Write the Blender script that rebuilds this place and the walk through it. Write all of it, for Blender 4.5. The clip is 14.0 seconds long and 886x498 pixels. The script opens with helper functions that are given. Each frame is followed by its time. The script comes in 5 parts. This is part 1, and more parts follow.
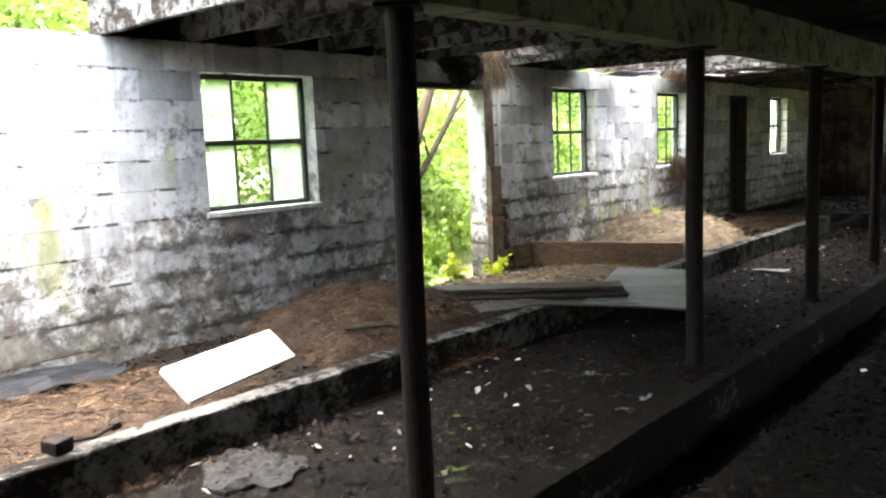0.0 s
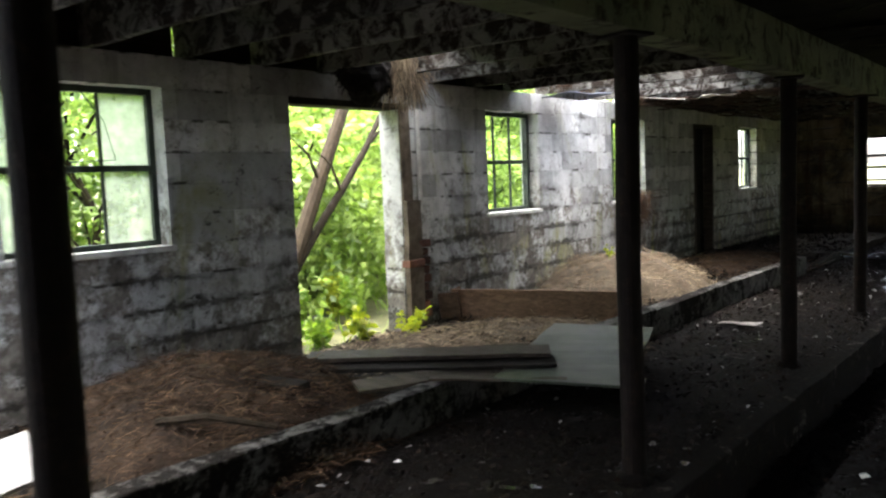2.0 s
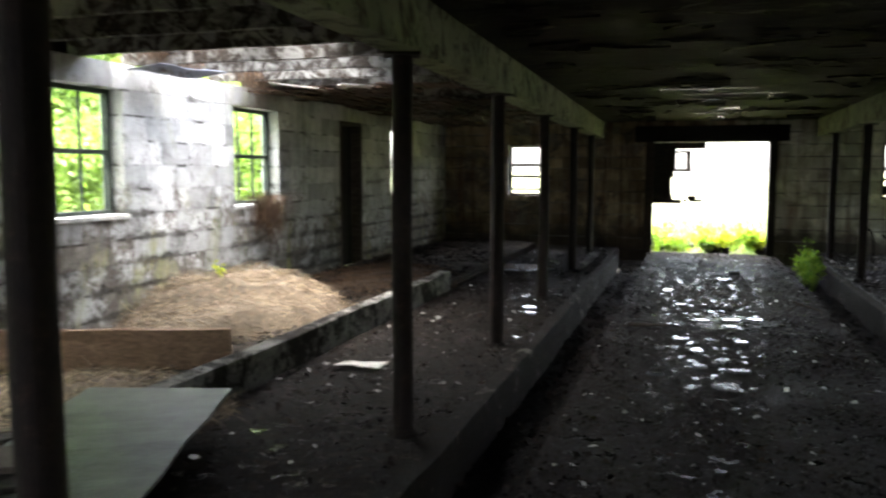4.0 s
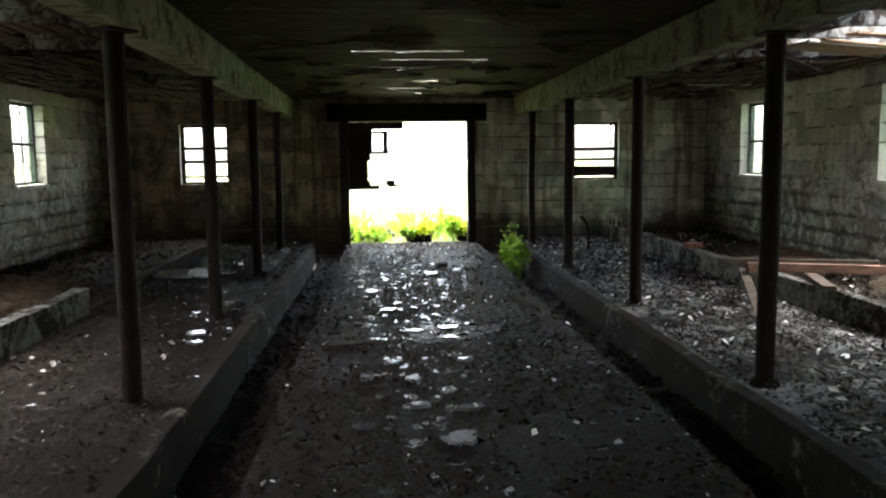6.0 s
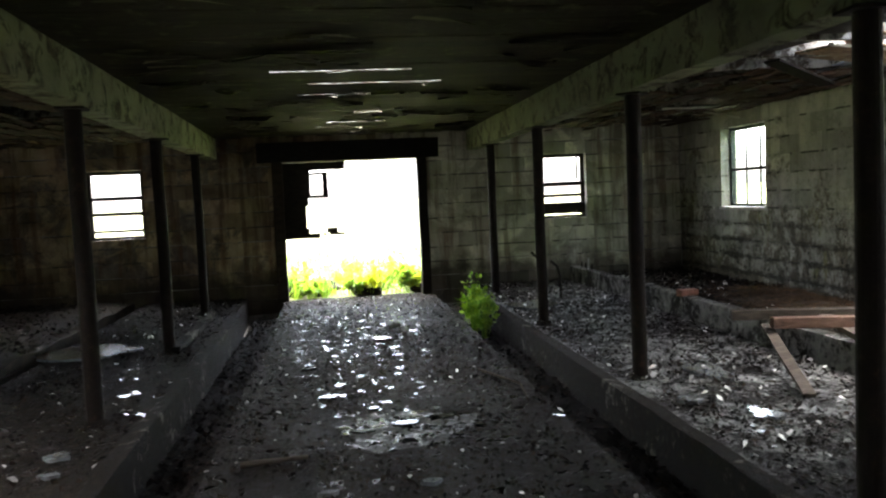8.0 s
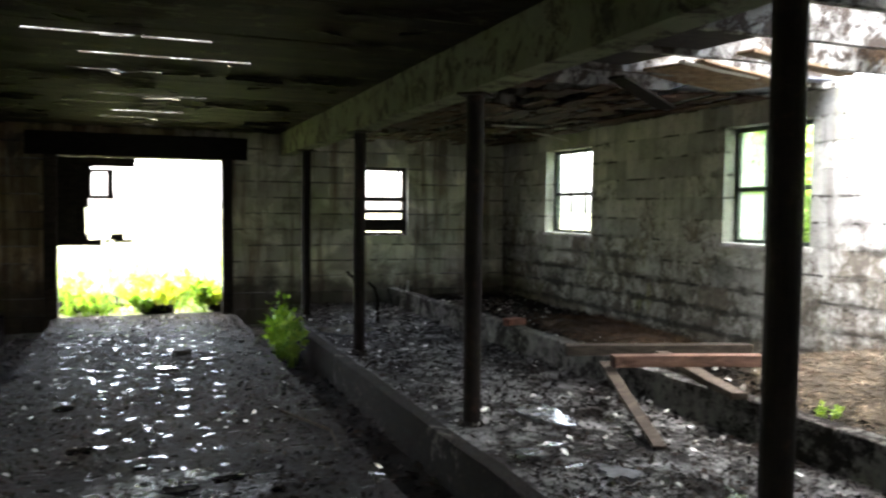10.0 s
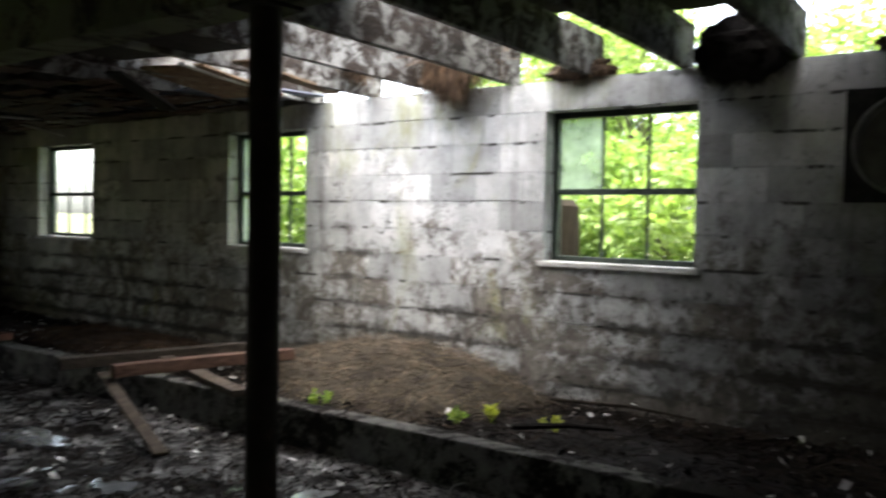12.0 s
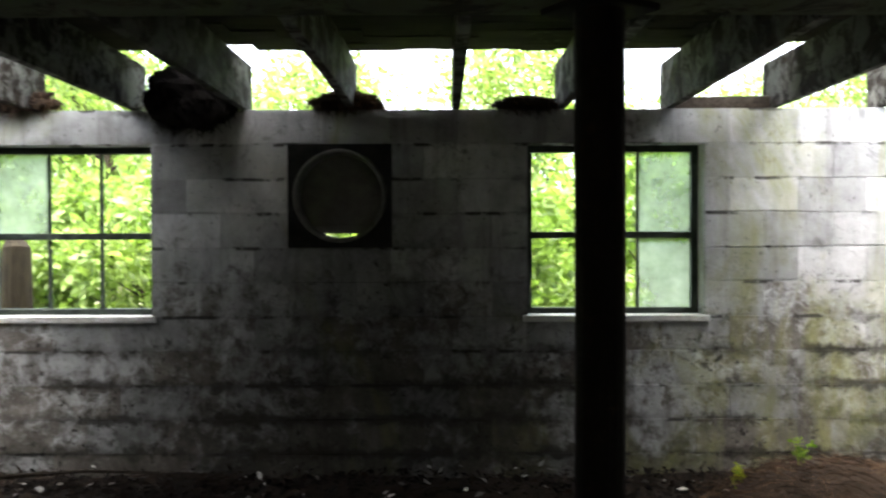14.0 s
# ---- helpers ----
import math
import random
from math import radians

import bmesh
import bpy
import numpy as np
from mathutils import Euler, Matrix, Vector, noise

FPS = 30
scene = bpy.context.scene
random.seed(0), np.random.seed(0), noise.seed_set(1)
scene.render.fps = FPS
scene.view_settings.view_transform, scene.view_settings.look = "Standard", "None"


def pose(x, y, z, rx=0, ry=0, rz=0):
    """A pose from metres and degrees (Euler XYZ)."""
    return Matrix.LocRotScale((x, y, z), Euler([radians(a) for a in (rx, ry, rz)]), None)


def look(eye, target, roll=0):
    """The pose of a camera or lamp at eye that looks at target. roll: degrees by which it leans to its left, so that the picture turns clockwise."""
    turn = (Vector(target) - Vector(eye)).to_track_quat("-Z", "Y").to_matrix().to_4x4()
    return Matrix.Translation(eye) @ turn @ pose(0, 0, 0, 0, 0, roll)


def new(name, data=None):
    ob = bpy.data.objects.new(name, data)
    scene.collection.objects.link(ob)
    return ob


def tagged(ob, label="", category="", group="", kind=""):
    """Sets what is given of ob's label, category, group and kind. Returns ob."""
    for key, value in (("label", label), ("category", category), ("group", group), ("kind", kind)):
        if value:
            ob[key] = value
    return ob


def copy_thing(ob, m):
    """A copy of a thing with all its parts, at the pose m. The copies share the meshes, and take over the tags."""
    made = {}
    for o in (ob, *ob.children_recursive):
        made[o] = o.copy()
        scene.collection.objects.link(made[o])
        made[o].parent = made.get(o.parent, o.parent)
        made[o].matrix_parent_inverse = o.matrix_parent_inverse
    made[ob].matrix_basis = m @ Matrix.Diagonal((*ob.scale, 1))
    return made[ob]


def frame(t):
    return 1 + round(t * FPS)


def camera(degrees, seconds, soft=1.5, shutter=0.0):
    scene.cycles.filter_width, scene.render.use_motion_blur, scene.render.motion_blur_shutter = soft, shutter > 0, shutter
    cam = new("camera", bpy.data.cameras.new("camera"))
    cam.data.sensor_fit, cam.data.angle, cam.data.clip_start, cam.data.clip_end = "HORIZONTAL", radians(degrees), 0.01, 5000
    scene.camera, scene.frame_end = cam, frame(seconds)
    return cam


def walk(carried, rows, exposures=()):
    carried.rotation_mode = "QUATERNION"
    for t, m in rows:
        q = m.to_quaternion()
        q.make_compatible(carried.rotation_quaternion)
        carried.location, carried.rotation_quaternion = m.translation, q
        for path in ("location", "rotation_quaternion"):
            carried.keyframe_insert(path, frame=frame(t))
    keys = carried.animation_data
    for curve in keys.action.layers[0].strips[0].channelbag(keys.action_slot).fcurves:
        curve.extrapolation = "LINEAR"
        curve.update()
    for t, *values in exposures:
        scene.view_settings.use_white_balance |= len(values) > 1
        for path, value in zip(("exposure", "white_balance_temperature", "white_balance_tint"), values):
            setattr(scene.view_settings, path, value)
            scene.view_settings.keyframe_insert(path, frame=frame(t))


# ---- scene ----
cam = camera(58.0, 14.0, soft=2.2, shutter=0.35)
PATH = [
    (0, (0.335, -5.576, 1.514), (-0.977, -4.09, 1.25), -2.3),
    (0.5, (0.216, -5.303, 1.497), (-1.066, -3.789, 1.248), -2.3),
    (1, (0.112, -4.932, 1.497), (-1.163, -3.41, 1.251), -1.8),
    (1.5, (0.008, -4.571, 1.467), (-1.281, -3.056, 1.257), -1.7),
    (2, (-0.105, -4.172, 1.428), (-1.377, -2.638, 1.253), -2.3),
    (2.5, (-0.156, -3.662, 1.404), (-1.384, -2.09, 1.26), -2.1),
    (3, (-0.25, -3.206, 1.379), (-1.411, -1.582, 1.253), -1.8),
    (3.5, (-0.285, -2.825, 1.432), (-1.158, -1.033, 1.271), -0.8),
    (4, (-0.334, -2.398, 1.428), (-0.923, -0.497, 1.233), 0.1),
    (4.2, (-0.381, -2.223, 1.451), (-0.84, -0.288, 1.24), 1.0),
    (6.3, (-0.413, -0.471, 1.348), (-0.242, 1.509, 1.12), -1.4),
    (6.5, (-0.415, -0.385, 1.35), (-0.234, 1.595, 1.132), -1.9),
    (7, (-0.386, -0.026, 1.401), (-0.178, 1.953, 1.201), -1.8),
    (7.2, (-0.375, 0.123, 1.402), (-0.148, 2.102, 1.22), -2.1),
    (9.3, (-0.182, 1.607, 1.342), (0.216, 3.563, 1.229), -0.7),
    (9.5, (-0.191, 1.604, 1.37), (0.278, 3.545, 1.253), -0.3),
    (10, (-0.119, 1.726, 1.335), (0.599, 3.59, 1.237), 0.6),
    (10.5, (-0.155, 1.723, 1.313), (0.851, 3.45, 1.235), 1.4),
    (11, (-0.118, 1.688, 1.341), (1.106, 3.268, 1.263), 1.5),
    (11.5, (-0.117, 1.652, 1.341), (1.244, 3.114, 1.255), 1.2),
    (12, (-0.057, 1.652, 1.339), (1.574, 2.807, 1.265), 1.1),
    (12.5, (-0.019, 1.587, 1.426), (1.819, 2.374, 1.413), 0.5),
    (13, (-0.086, 1.612, 1.482), (1.858, 2.082, 1.5), -0.1),
    (13.5, (-0.013, 1.548, 1.484), (1.973, 1.787, 1.513), -0.1),
    (14, (0.066, 1.475, 1.529), (2.066, 1.481, 1.501), -0.2),
]
walk(cam, [(t, look(eye, target, roll)) for t, eye, target, roll in PATH], exposures=[(0.0, 4.75), (0.5, 4.25), (1.5, 4.0), (2.0, 4.05), (2.5, 4.4), (3.0, 4.6), (4.0, 4.8), (7.0, 5.0), (9.5, 5.15), (10.0, 5.05), (10.5, 4.55), (11.0, 4.0), (11.5, 3.6), (12.0, 3.6), (12.5, 3.7), (13.5, 3.65), (14.0, 3.75)])

# ---- world and light ----
world = bpy.data.worlds.new("overcast_sky")
scene.world = world
world.use_nodes = True
wn = world.node_tree
sky = wn.nodes.new("ShaderNodeTexSky")
sky.sky_type, sky.sun_disc = "NISHITA", False
sky.sun_elevation, sky.sun_rotation = radians(84), radians(270)
sky.air_density, sky.dust_density, sky.ozone_density = 1.0, 4.0, 1.0
grey = wn.nodes.new("ShaderNodeHueSaturation")
grey.inputs["Saturation"].default_value = 0.5
wn.links.new(sky.outputs[0], grey.inputs["Color"])
wn.links.new(grey.outputs[0], wn.nodes["Background"].inputs[0])
wn.nodes["Background"].inputs[1].default_value = 0.15
sun = new("sun", bpy.data.lights.new("sun", "SUN"))
sun.data.energy, sun.data.angle, sun.data.color = 1.5, radians(100), (1.0, 0.98, 0.95)
sun.rotation_euler = (0, radians(-6), 0)


# ---- materials ----
JOINT_BASE, JOINT_STEP = 0.05, 0.2032  # foot of the lowest course, height of a course


def mat(name, build):
    m = bpy.data.materials.new(name)
    m.use_nodes = True
    build(m.node_tree, m.node_tree.nodes["Principled BSDF"])
    return m


def node(nt, kind, **values):
    n = nt.nodes.new(kind)
    for key, value in values.items():
        n.inputs[key.replace("_", " ")].default_value = value
    return n


def position(nt):
    return nt.nodes.new("ShaderNodeNewGeometry").outputs["Position"]


def scaled(nt, vec, s):
    m = nt.nodes.new("ShaderNodeVectorMath")
    m.operation = "MULTIPLY"
    nt.links.new(vec, m.inputs[0])
    m.inputs[1].default_value = s
    return m.outputs[0]


def noise_tex(nt, vec, scale, detail=6.0, rough=0.6, distortion=0.0):
    n = node(nt, "ShaderNodeTexNoise", Scale=scale, Detail=detail, Roughness=rough, Distortion=distortion)
    nt.links.new(vec, n.inputs["Vector"])
    return n.outputs[0]


def ramp(nt, fac, stops):
    r = nt.nodes.new("ShaderNodeValToRGB")
    while len(r.color_ramp.elements) < len(stops):
        r.color_ramp.elements.new(0.5)
    for e, (p, c) in zip(r.color_ramp.elements, stops):
        e.position = p
        e.color = (*c, 1) if isinstance(c, tuple) else (c, c, c, 1)
    nt.links.new(fac, r.inputs[0])
    return r.outputs[0]


def mix(nt, fac, a, b, how="MIX"):
    m = nt.nodes.new("ShaderNodeMix")
    m.data_type, m.blend_type = "RGBA", how
    for k, value in ((0, fac), (6, a), (7, b)):
        sock = m.inputs[k]
        if hasattr(value, "is_linked"):
            nt.links.new(value, sock)
        elif k == 0:
            sock.default_value = value
        else:
            sock.default_value = (*value, 1) if isinstance(value, tuple) else (value, value, value, 1)
    return m.outputs[2]


def math_node(nt, op, a, b=0.0):
    m = nt.nodes.new("ShaderNodeMath")
    m.operation = op
    for sock, value in zip(m.inputs, (a, b)):
        if hasattr(value, "is_linked"):
            nt.links.new(value, sock)
        else:
            sock.default_value = value
    return m.outputs[0]


def bump(nt, bsdf, height, strength=0.4, distance=0.01):
    b = node(nt, "ShaderNodeBump", Strength=strength, Distance=distance)
    nt.links.new(height, b.inputs["Height"])
    nt.links.new(b.outputs[0], bsdf.inputs["Normal"])


def put(nt, value, sock):
    nt.links.new(value, sock)


def rand_object(nt):
    return nt.nodes.new("ShaderNodeObjectInfo").outputs["Random"]


def rand_island(nt):
    return nt.nodes.new("ShaderNodeNewGeometry").outputs["Random Per Island"]


def joint_cracks(nt, p, z, amount):
    """Dark open cracks along the bed joints of the courses, where the mortar has fallen out."""
    row = math_node(nt, "DIVIDE", math_node(nt, "SUBTRACT", z, JOINT_BASE - 0.004), JOINT_STEP)
    off = math_node(nt, "MULTIPLY", math_node(nt, "SUBTRACT", noise_tex(nt, p, 9, 4), 0.5), 0.05)
    near = math_node(nt, "ABSOLUTE", math_node(nt, "SUBTRACT", math_node(nt, "FRACT", math_node(nt, "ADD", row, math_node(nt, "ADD", off, 0.5))), 0.5))
    line = ramp(nt, near, [(0.0, 0.95), (0.03, 0.85), (0.07, 0.0)])
    sep = nt.nodes.new("ShaderNodeSeparateXYZ")
    put(nt, p, sep.inputs[0])
    older = nt.nodes.new("ShaderNodeMapRange")
    put(nt, sep.outputs[1], older.inputs[0])
    older.inputs[1].default_value, older.inputs[2].default_value, older.inputs[4].default_value = 5.5, 8.5, 0.03
    gone = ramp(nt, math_node(nt, "ADD", noise_tex(nt, p, 4.0, 5, 0.7), older.outputs[0]), [(amount, 0.0), (amount + 0.05, 0.95)])
    return math_node(nt, "MULTIPLY", line, gone)


def block_random(nt):
    return math_node(nt, "FRACT", math_node(nt, "ADD", rand_object(nt), rand_island(nt)))


def whitewashed(nt, b):
    """Whitewashed concrete block: peeled to grey in patches, most of it low on the wall; mould, drips and grain."""
    p = position(nt)
    sep = nt.nodes.new("ShaderNodeSeparateXYZ")
    put(nt, p, sep.inputs[0])
    big = noise_tex(nt, p, 1.6, 9, 0.7, 0.6)
    fine = noise_tex(nt, p, 11.0, 8, 0.72, 0.3)
    wear = math_node(nt, "ADD", math_node(nt, "MULTIPLY", big, 0.5), math_node(nt, "MULTIPLY", fine, 0.5))
    height = nt.nodes.new("ShaderNodeMapRange")
    put(nt, sep.outputs[2], height.inputs[0])
    height.inputs[1].default_value, height.inputs[2].default_value = 0.1, 1.7
    height.inputs[3].default_value, height.inputs[4].default_value = 0.075, -0.13
    wear = math_node(nt, "ADD", wear, height.outputs[0])
    wear = math_node(nt, "ADD", wear, math_node(nt, "MULTIPLY", math_node(nt, "SUBTRACT", block_random(nt), 0.5), 0.13))
    peel = ramp(nt, wear, [(0.0, 0.0), (0.455, 0.0), (0.485, 0.35), (0.545, 0.92)])
    paint = ramp(nt, noise_tex(nt, p, 4.2, 8, 0.68), [(0.25, (0.36, 0.36, 0.352)), (0.5, (0.58, 0.58, 0.57)), (0.75, (0.76, 0.76, 0.75))])
    bare = ramp(nt, noise_tex(nt, p, 6.5, 9, 0.75), [(0.3, (0.045, 0.037, 0.029)), (0.5, (0.14, 0.12, 0.098)), (0.72, (0.31, 0.285, 0.25))])
    col = mix(nt, peel, paint, bare)
    drips = noise_tex(nt, scaled(nt, p, (5.0, 5.0, 0.45)), 1.6, 5, 0.6)
    drip = ramp(nt, drips, [(0.54, 0.0), (0.72, 0.75)])
    col = mix(nt, drip, col, mix(nt, 0.6, col, (0.075, 0.06, 0.042)))
    mould = ramp(nt, math_node(nt, "ADD", noise_tex(nt, p, 2.1, 9, 0.75, 1.0), math_node(nt, "MULTIPLY", height.outputs[0], 0.6)), [(0.50, 0.0), (0.64, 0.92)])
    col = mix(nt, mould, col, mix(nt, 0.65, col, (0.04, 0.042, 0.03)))
    grown = nt.nodes.new("ShaderNodeMapRange")
    put(nt, sep.outputs[1], grown.inputs[0])
    grown.inputs[1].default_value, grown.inputs[2].default_value, grown.inputs[3].default_value, grown.inputs[4].default_value = -1.4, -0.1, 0.17, 0.0
    algae = ramp(nt, math_node(nt, "ADD", math_node(nt, "MULTIPLY", grown.outputs[0], math_node(nt, "GREATER_THAN", sep.outputs[0], 0.0)), noise_tex(nt, scaled(nt, p, (1.6, 1.6, 0.7)), 1.1, 7, 0.65, 0.8)), [(0.57, 0.0), (0.72, 0.75)])
    col = mix(nt, algae, col, (0.34, 0.35, 0.13))
    # grime that has crept out of the bed joints, and spots of black mould
    row = math_node(nt, "DIVIDE", math_node(nt, "SUBTRACT", sep.outputs[2], JOINT_BASE), JOINT_STEP)
    near = math_node(nt, "ABSOLUTE", math_node(nt, "SUBTRACT", math_node(nt, "FRACT", math_node(nt, "ADD", row, 0.5)), 0.5))
    creep = math_node(nt, "ADD", near, math_node(nt, "MULTIPLY", math_node(nt, "SUBTRACT", noise_tex(nt, p, 8.0, 8, 0.72, 0.4), 0.5), 1.1))
    where = ramp(nt, math_node(nt, "ADD", noise_tex(nt, p, 1.3, 5, 0.6, 0.5), math_node(nt, "MULTIPLY", height.outputs[0], 1.2)), [(0.43, 0.0), (0.58, 1.0)])
    grime = math_node(nt, "MULTIPLY", ramp(nt, creep, [(0.06, 0.85), (0.22, 0.0)]), where)
    col = mix(nt, grime, col, (0.038, 0.033, 0.026))
    spots = math_node(nt, "MULTIPLY", ramp(nt, noise_tex(nt, p, 19.0, 6, 0.65, 0.3), [(0.57, 0.0), (0.62, 0.9)]), ramp(nt, math_node(nt, "ADD", noise_tex(nt, p, 2.6, 6, 0.65), math_node(nt, "MULTIPLY", height.outputs[0], 0.8)), [(0.46, 0.0), (0.60, 1.0)]))
    col = mix(nt, spots, col, (0.025, 0.022, 0.018))
    aged = nt.nodes.new("ShaderNodeMapRange")
    put(nt, sep.outputs[1], aged.inputs[0])
    aged.inputs[1].default_value, aged.inputs[2].default_value, aged.inputs[4].default_value = 5.5, 8.0, 0.9
    col = mix(nt, aged.outputs[0], col, mix(nt, 1.0, col, (1.0, 0.97, 0.84), "MULTIPLY"))
    # a ragged dark oval on the right wall, centred low below the fan
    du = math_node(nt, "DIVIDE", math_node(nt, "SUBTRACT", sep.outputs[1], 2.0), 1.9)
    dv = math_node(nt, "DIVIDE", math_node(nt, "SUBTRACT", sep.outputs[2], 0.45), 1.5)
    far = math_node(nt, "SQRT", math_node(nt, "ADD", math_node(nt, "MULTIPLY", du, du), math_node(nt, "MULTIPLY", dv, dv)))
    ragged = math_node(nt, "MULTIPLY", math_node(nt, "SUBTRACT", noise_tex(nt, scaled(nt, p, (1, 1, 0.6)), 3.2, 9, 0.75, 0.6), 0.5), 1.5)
    dark_oval = math_node(nt, "MULTIPLY", ramp(nt, math_node(nt, "ADD", far, ragged), [(0.40, 0.80), (1.15, 0.0)]), math_node(nt, "GREATER_THAN", sep.outputs[0], 0.0))
    col = mix(nt, dark_oval, col, mix(nt, 0.8, col, (0.03, 0.026, 0.019)))
    speck = ramp(nt, noise_tex(nt, p, 38.0, 5, 0.6), [(0.29, 0.7), (0.38, 0.0)])
    col = mix(nt, speck, col, (0.09, 0.085, 0.075))
    col = mix(nt, joint_cracks(nt, p, sep.outputs[2], 0.53), col, (0.03, 0.026, 0.02))
    tone = ramp(nt, block_random(nt), [(0.0, 0.55), (1.0, 1.05)])
    col = mix(nt, 1.0, col, tone, "MULTIPLY")
    put(nt, col, b.inputs["Base Color"])
    b.inputs["Roughness"].default_value = 0.9
    b.inputs["Specular IOR Level"].default_value = 0.25
    h = math_node(nt, "ADD", math_node(nt, "MULTIPLY", noise_tex(nt, p, 70, 4, 0.7), 0.4), math_node(nt, "MULTIPLY", peel, -0.6))
    h = math_node(nt, "ADD", h, math_node(nt, "MULTIPLY", noise_tex(nt, p, 14, 4, 0.6), 0.8))
    bump(nt, b, h, 0.7, 0.012)


def mortar(nt, b):
    p = position(nt)
    put(nt, ramp(nt, noise_tex(nt, p, 6, 8, 0.7), [(0.35, (0.07, 0.065, 0.06)), (0.55, (0.25, 0.24, 0.23)), (0.75, (0.46, 0.455, 0.44))]), b.inputs["Base Color"])
    b.inputs["Roughness"].default_value = 0.95
    bump(nt, b, noise_tex(nt, p, 40, 5), 0.6, 0.01)


def smoked(nt, b):
    """The end wall's block: yellowed plaster on the one side of the doorway, brown stained block on the other."""
    p = position(nt)
    sep = nt.nodes.new("ShaderNodeSeparateXYZ")
    put(nt, p, sep.inputs[0])
    plaster = ramp(nt, math_node(nt, "ADD", math_node(nt, "MULTIPLY", sep.outputs[0], 0.2), noise_tex(nt, p, 1.2, 6, 0.65)), [(0.45, 0.0), (0.75, 1.0)])
    big = math_node(nt, "ADD", noise_tex(nt, p, 1.7, 8, 0.7, 0.8), math_node(nt, "MULTIPLY", math_node(nt, "SUBTRACT", block_random(nt), 0.5), 0.2))
    peel = ramp(nt, big, [(0.46, 0.0), (0.58, 1.0)])
    tan = ramp(nt, noise_tex(nt, p, 3.0, 7, 0.65), [(0.25, (0.16, 0.10, 0.055)), (0.5, (0.38, 0.29, 0.18)), (0.75, (0.55, 0.46, 0.33))])
    cream = ramp(nt, noise_tex(nt, p, 3.0, 7, 0.65), [(0.25, (0.46, 0.45, 0.32)), (0.5, (0.68, 0.66, 0.52)), (0.75, (0.80, 0.78, 0.65))])
    bare = ramp(nt, noise_tex(nt, p, 6.0, 8, 0.7), [(0.3, (0.05, 0.042, 0.033)), (0.55, (0.13, 0.11, 0.085)), (0.75, (0.25, 0.22, 0.18))])
    col = mix(nt, peel, mix(nt, plaster, tan, cream), mix(nt, plaster, bare, mix(nt, 0.45, bare, cream)))
    drip = ramp(nt, noise_tex(nt, scaled(nt, p, (5, 5, 0.4)), 1.5, 5, 0.6), [(0.50, 0.0), (0.62, 0.9)])
    col = mix(nt, drip, col, mix(nt, 0.7, col, (0.085, 0.036, 0.014)))
    damp = ramp(nt, math_node(nt, "ADD", sep.outputs[2], math_node(nt, "MULTIPLY", noise_tex(nt, p, 2.5, 6), 0.9)), [(0.75, 0.85), (1.0, 0.0)])
    col = mix(nt, damp, col, (0.035, 0.026, 0.02))
    col = mix(nt, joint_cracks(nt, p, sep.outputs[2], 0.51), col, (0.025, 0.02, 0.015))
    tone = ramp(nt, block_random(nt), [(0.0, 0.45), (1.0, 1.3)])
    put(nt, mix(nt, 1.0, col, tone, "MULTIPLY"), b.inputs["Base Color"])
    b.inputs["Roughness"].default_value = 0.92
    bump(nt, b, math_node(nt, "ADD", noise_tex(nt, p, 60, 5, 0.7), math_node(nt, "MULTIPLY", peel, -0.5)), 0.6, 0.01)


def concrete(light, wet, muck, damp=0.42):
    def build(nt, b):
        p = position(nt)
        n1 = noise_tex(nt, p, 2.2, 9, 0.75, 0.5)
        n2 = noise_tex(nt, p, 16, 8, 0.78)
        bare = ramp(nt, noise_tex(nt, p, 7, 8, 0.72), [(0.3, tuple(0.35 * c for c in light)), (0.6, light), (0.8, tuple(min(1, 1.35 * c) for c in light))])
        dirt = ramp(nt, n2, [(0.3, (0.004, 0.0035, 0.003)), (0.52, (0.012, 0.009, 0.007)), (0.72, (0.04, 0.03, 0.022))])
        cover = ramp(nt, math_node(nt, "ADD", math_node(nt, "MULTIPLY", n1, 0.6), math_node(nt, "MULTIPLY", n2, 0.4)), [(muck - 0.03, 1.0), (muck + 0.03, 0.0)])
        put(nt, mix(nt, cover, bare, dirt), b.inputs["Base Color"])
        wob = math_node(nt, "ADD", math_node(nt, "MULTIPLY", noise_tex(nt, p, 8.0, 4, 0.55, 0.2), 0.9), math_node(nt, "MULTIPLY", n2, 0.1))
        grainy = ramp(nt, n2, [(0.35, damp - 0.12), (0.65, damp + 0.3)])
        dry = ramp(nt, wob, [(wet - 0.012, 1.0), (wet + 0.012, 0.0)])
        put(nt, mix(nt, dry, (0.06, 0.06, 0.06), grainy), b.inputs["Roughness"])
        put(nt, mix(nt, dry, (0.5, 0.5, 0.5), (0.11, 0.11, 0.11)), b.inputs["Specular IOR Level"])
        h = math_node(nt, "MULTIPLY", math_node(nt, "ADD", math_node(nt, "MULTIPLY", n2, 1.0), math_node(nt, "MULTIPLY", noise_tex(nt, p, 60, 5, 0.7), 0.6)), math_node(nt, "ADD", dry, 0.02))
        bump(nt, b, h, 0.9, 0.035)
    return build


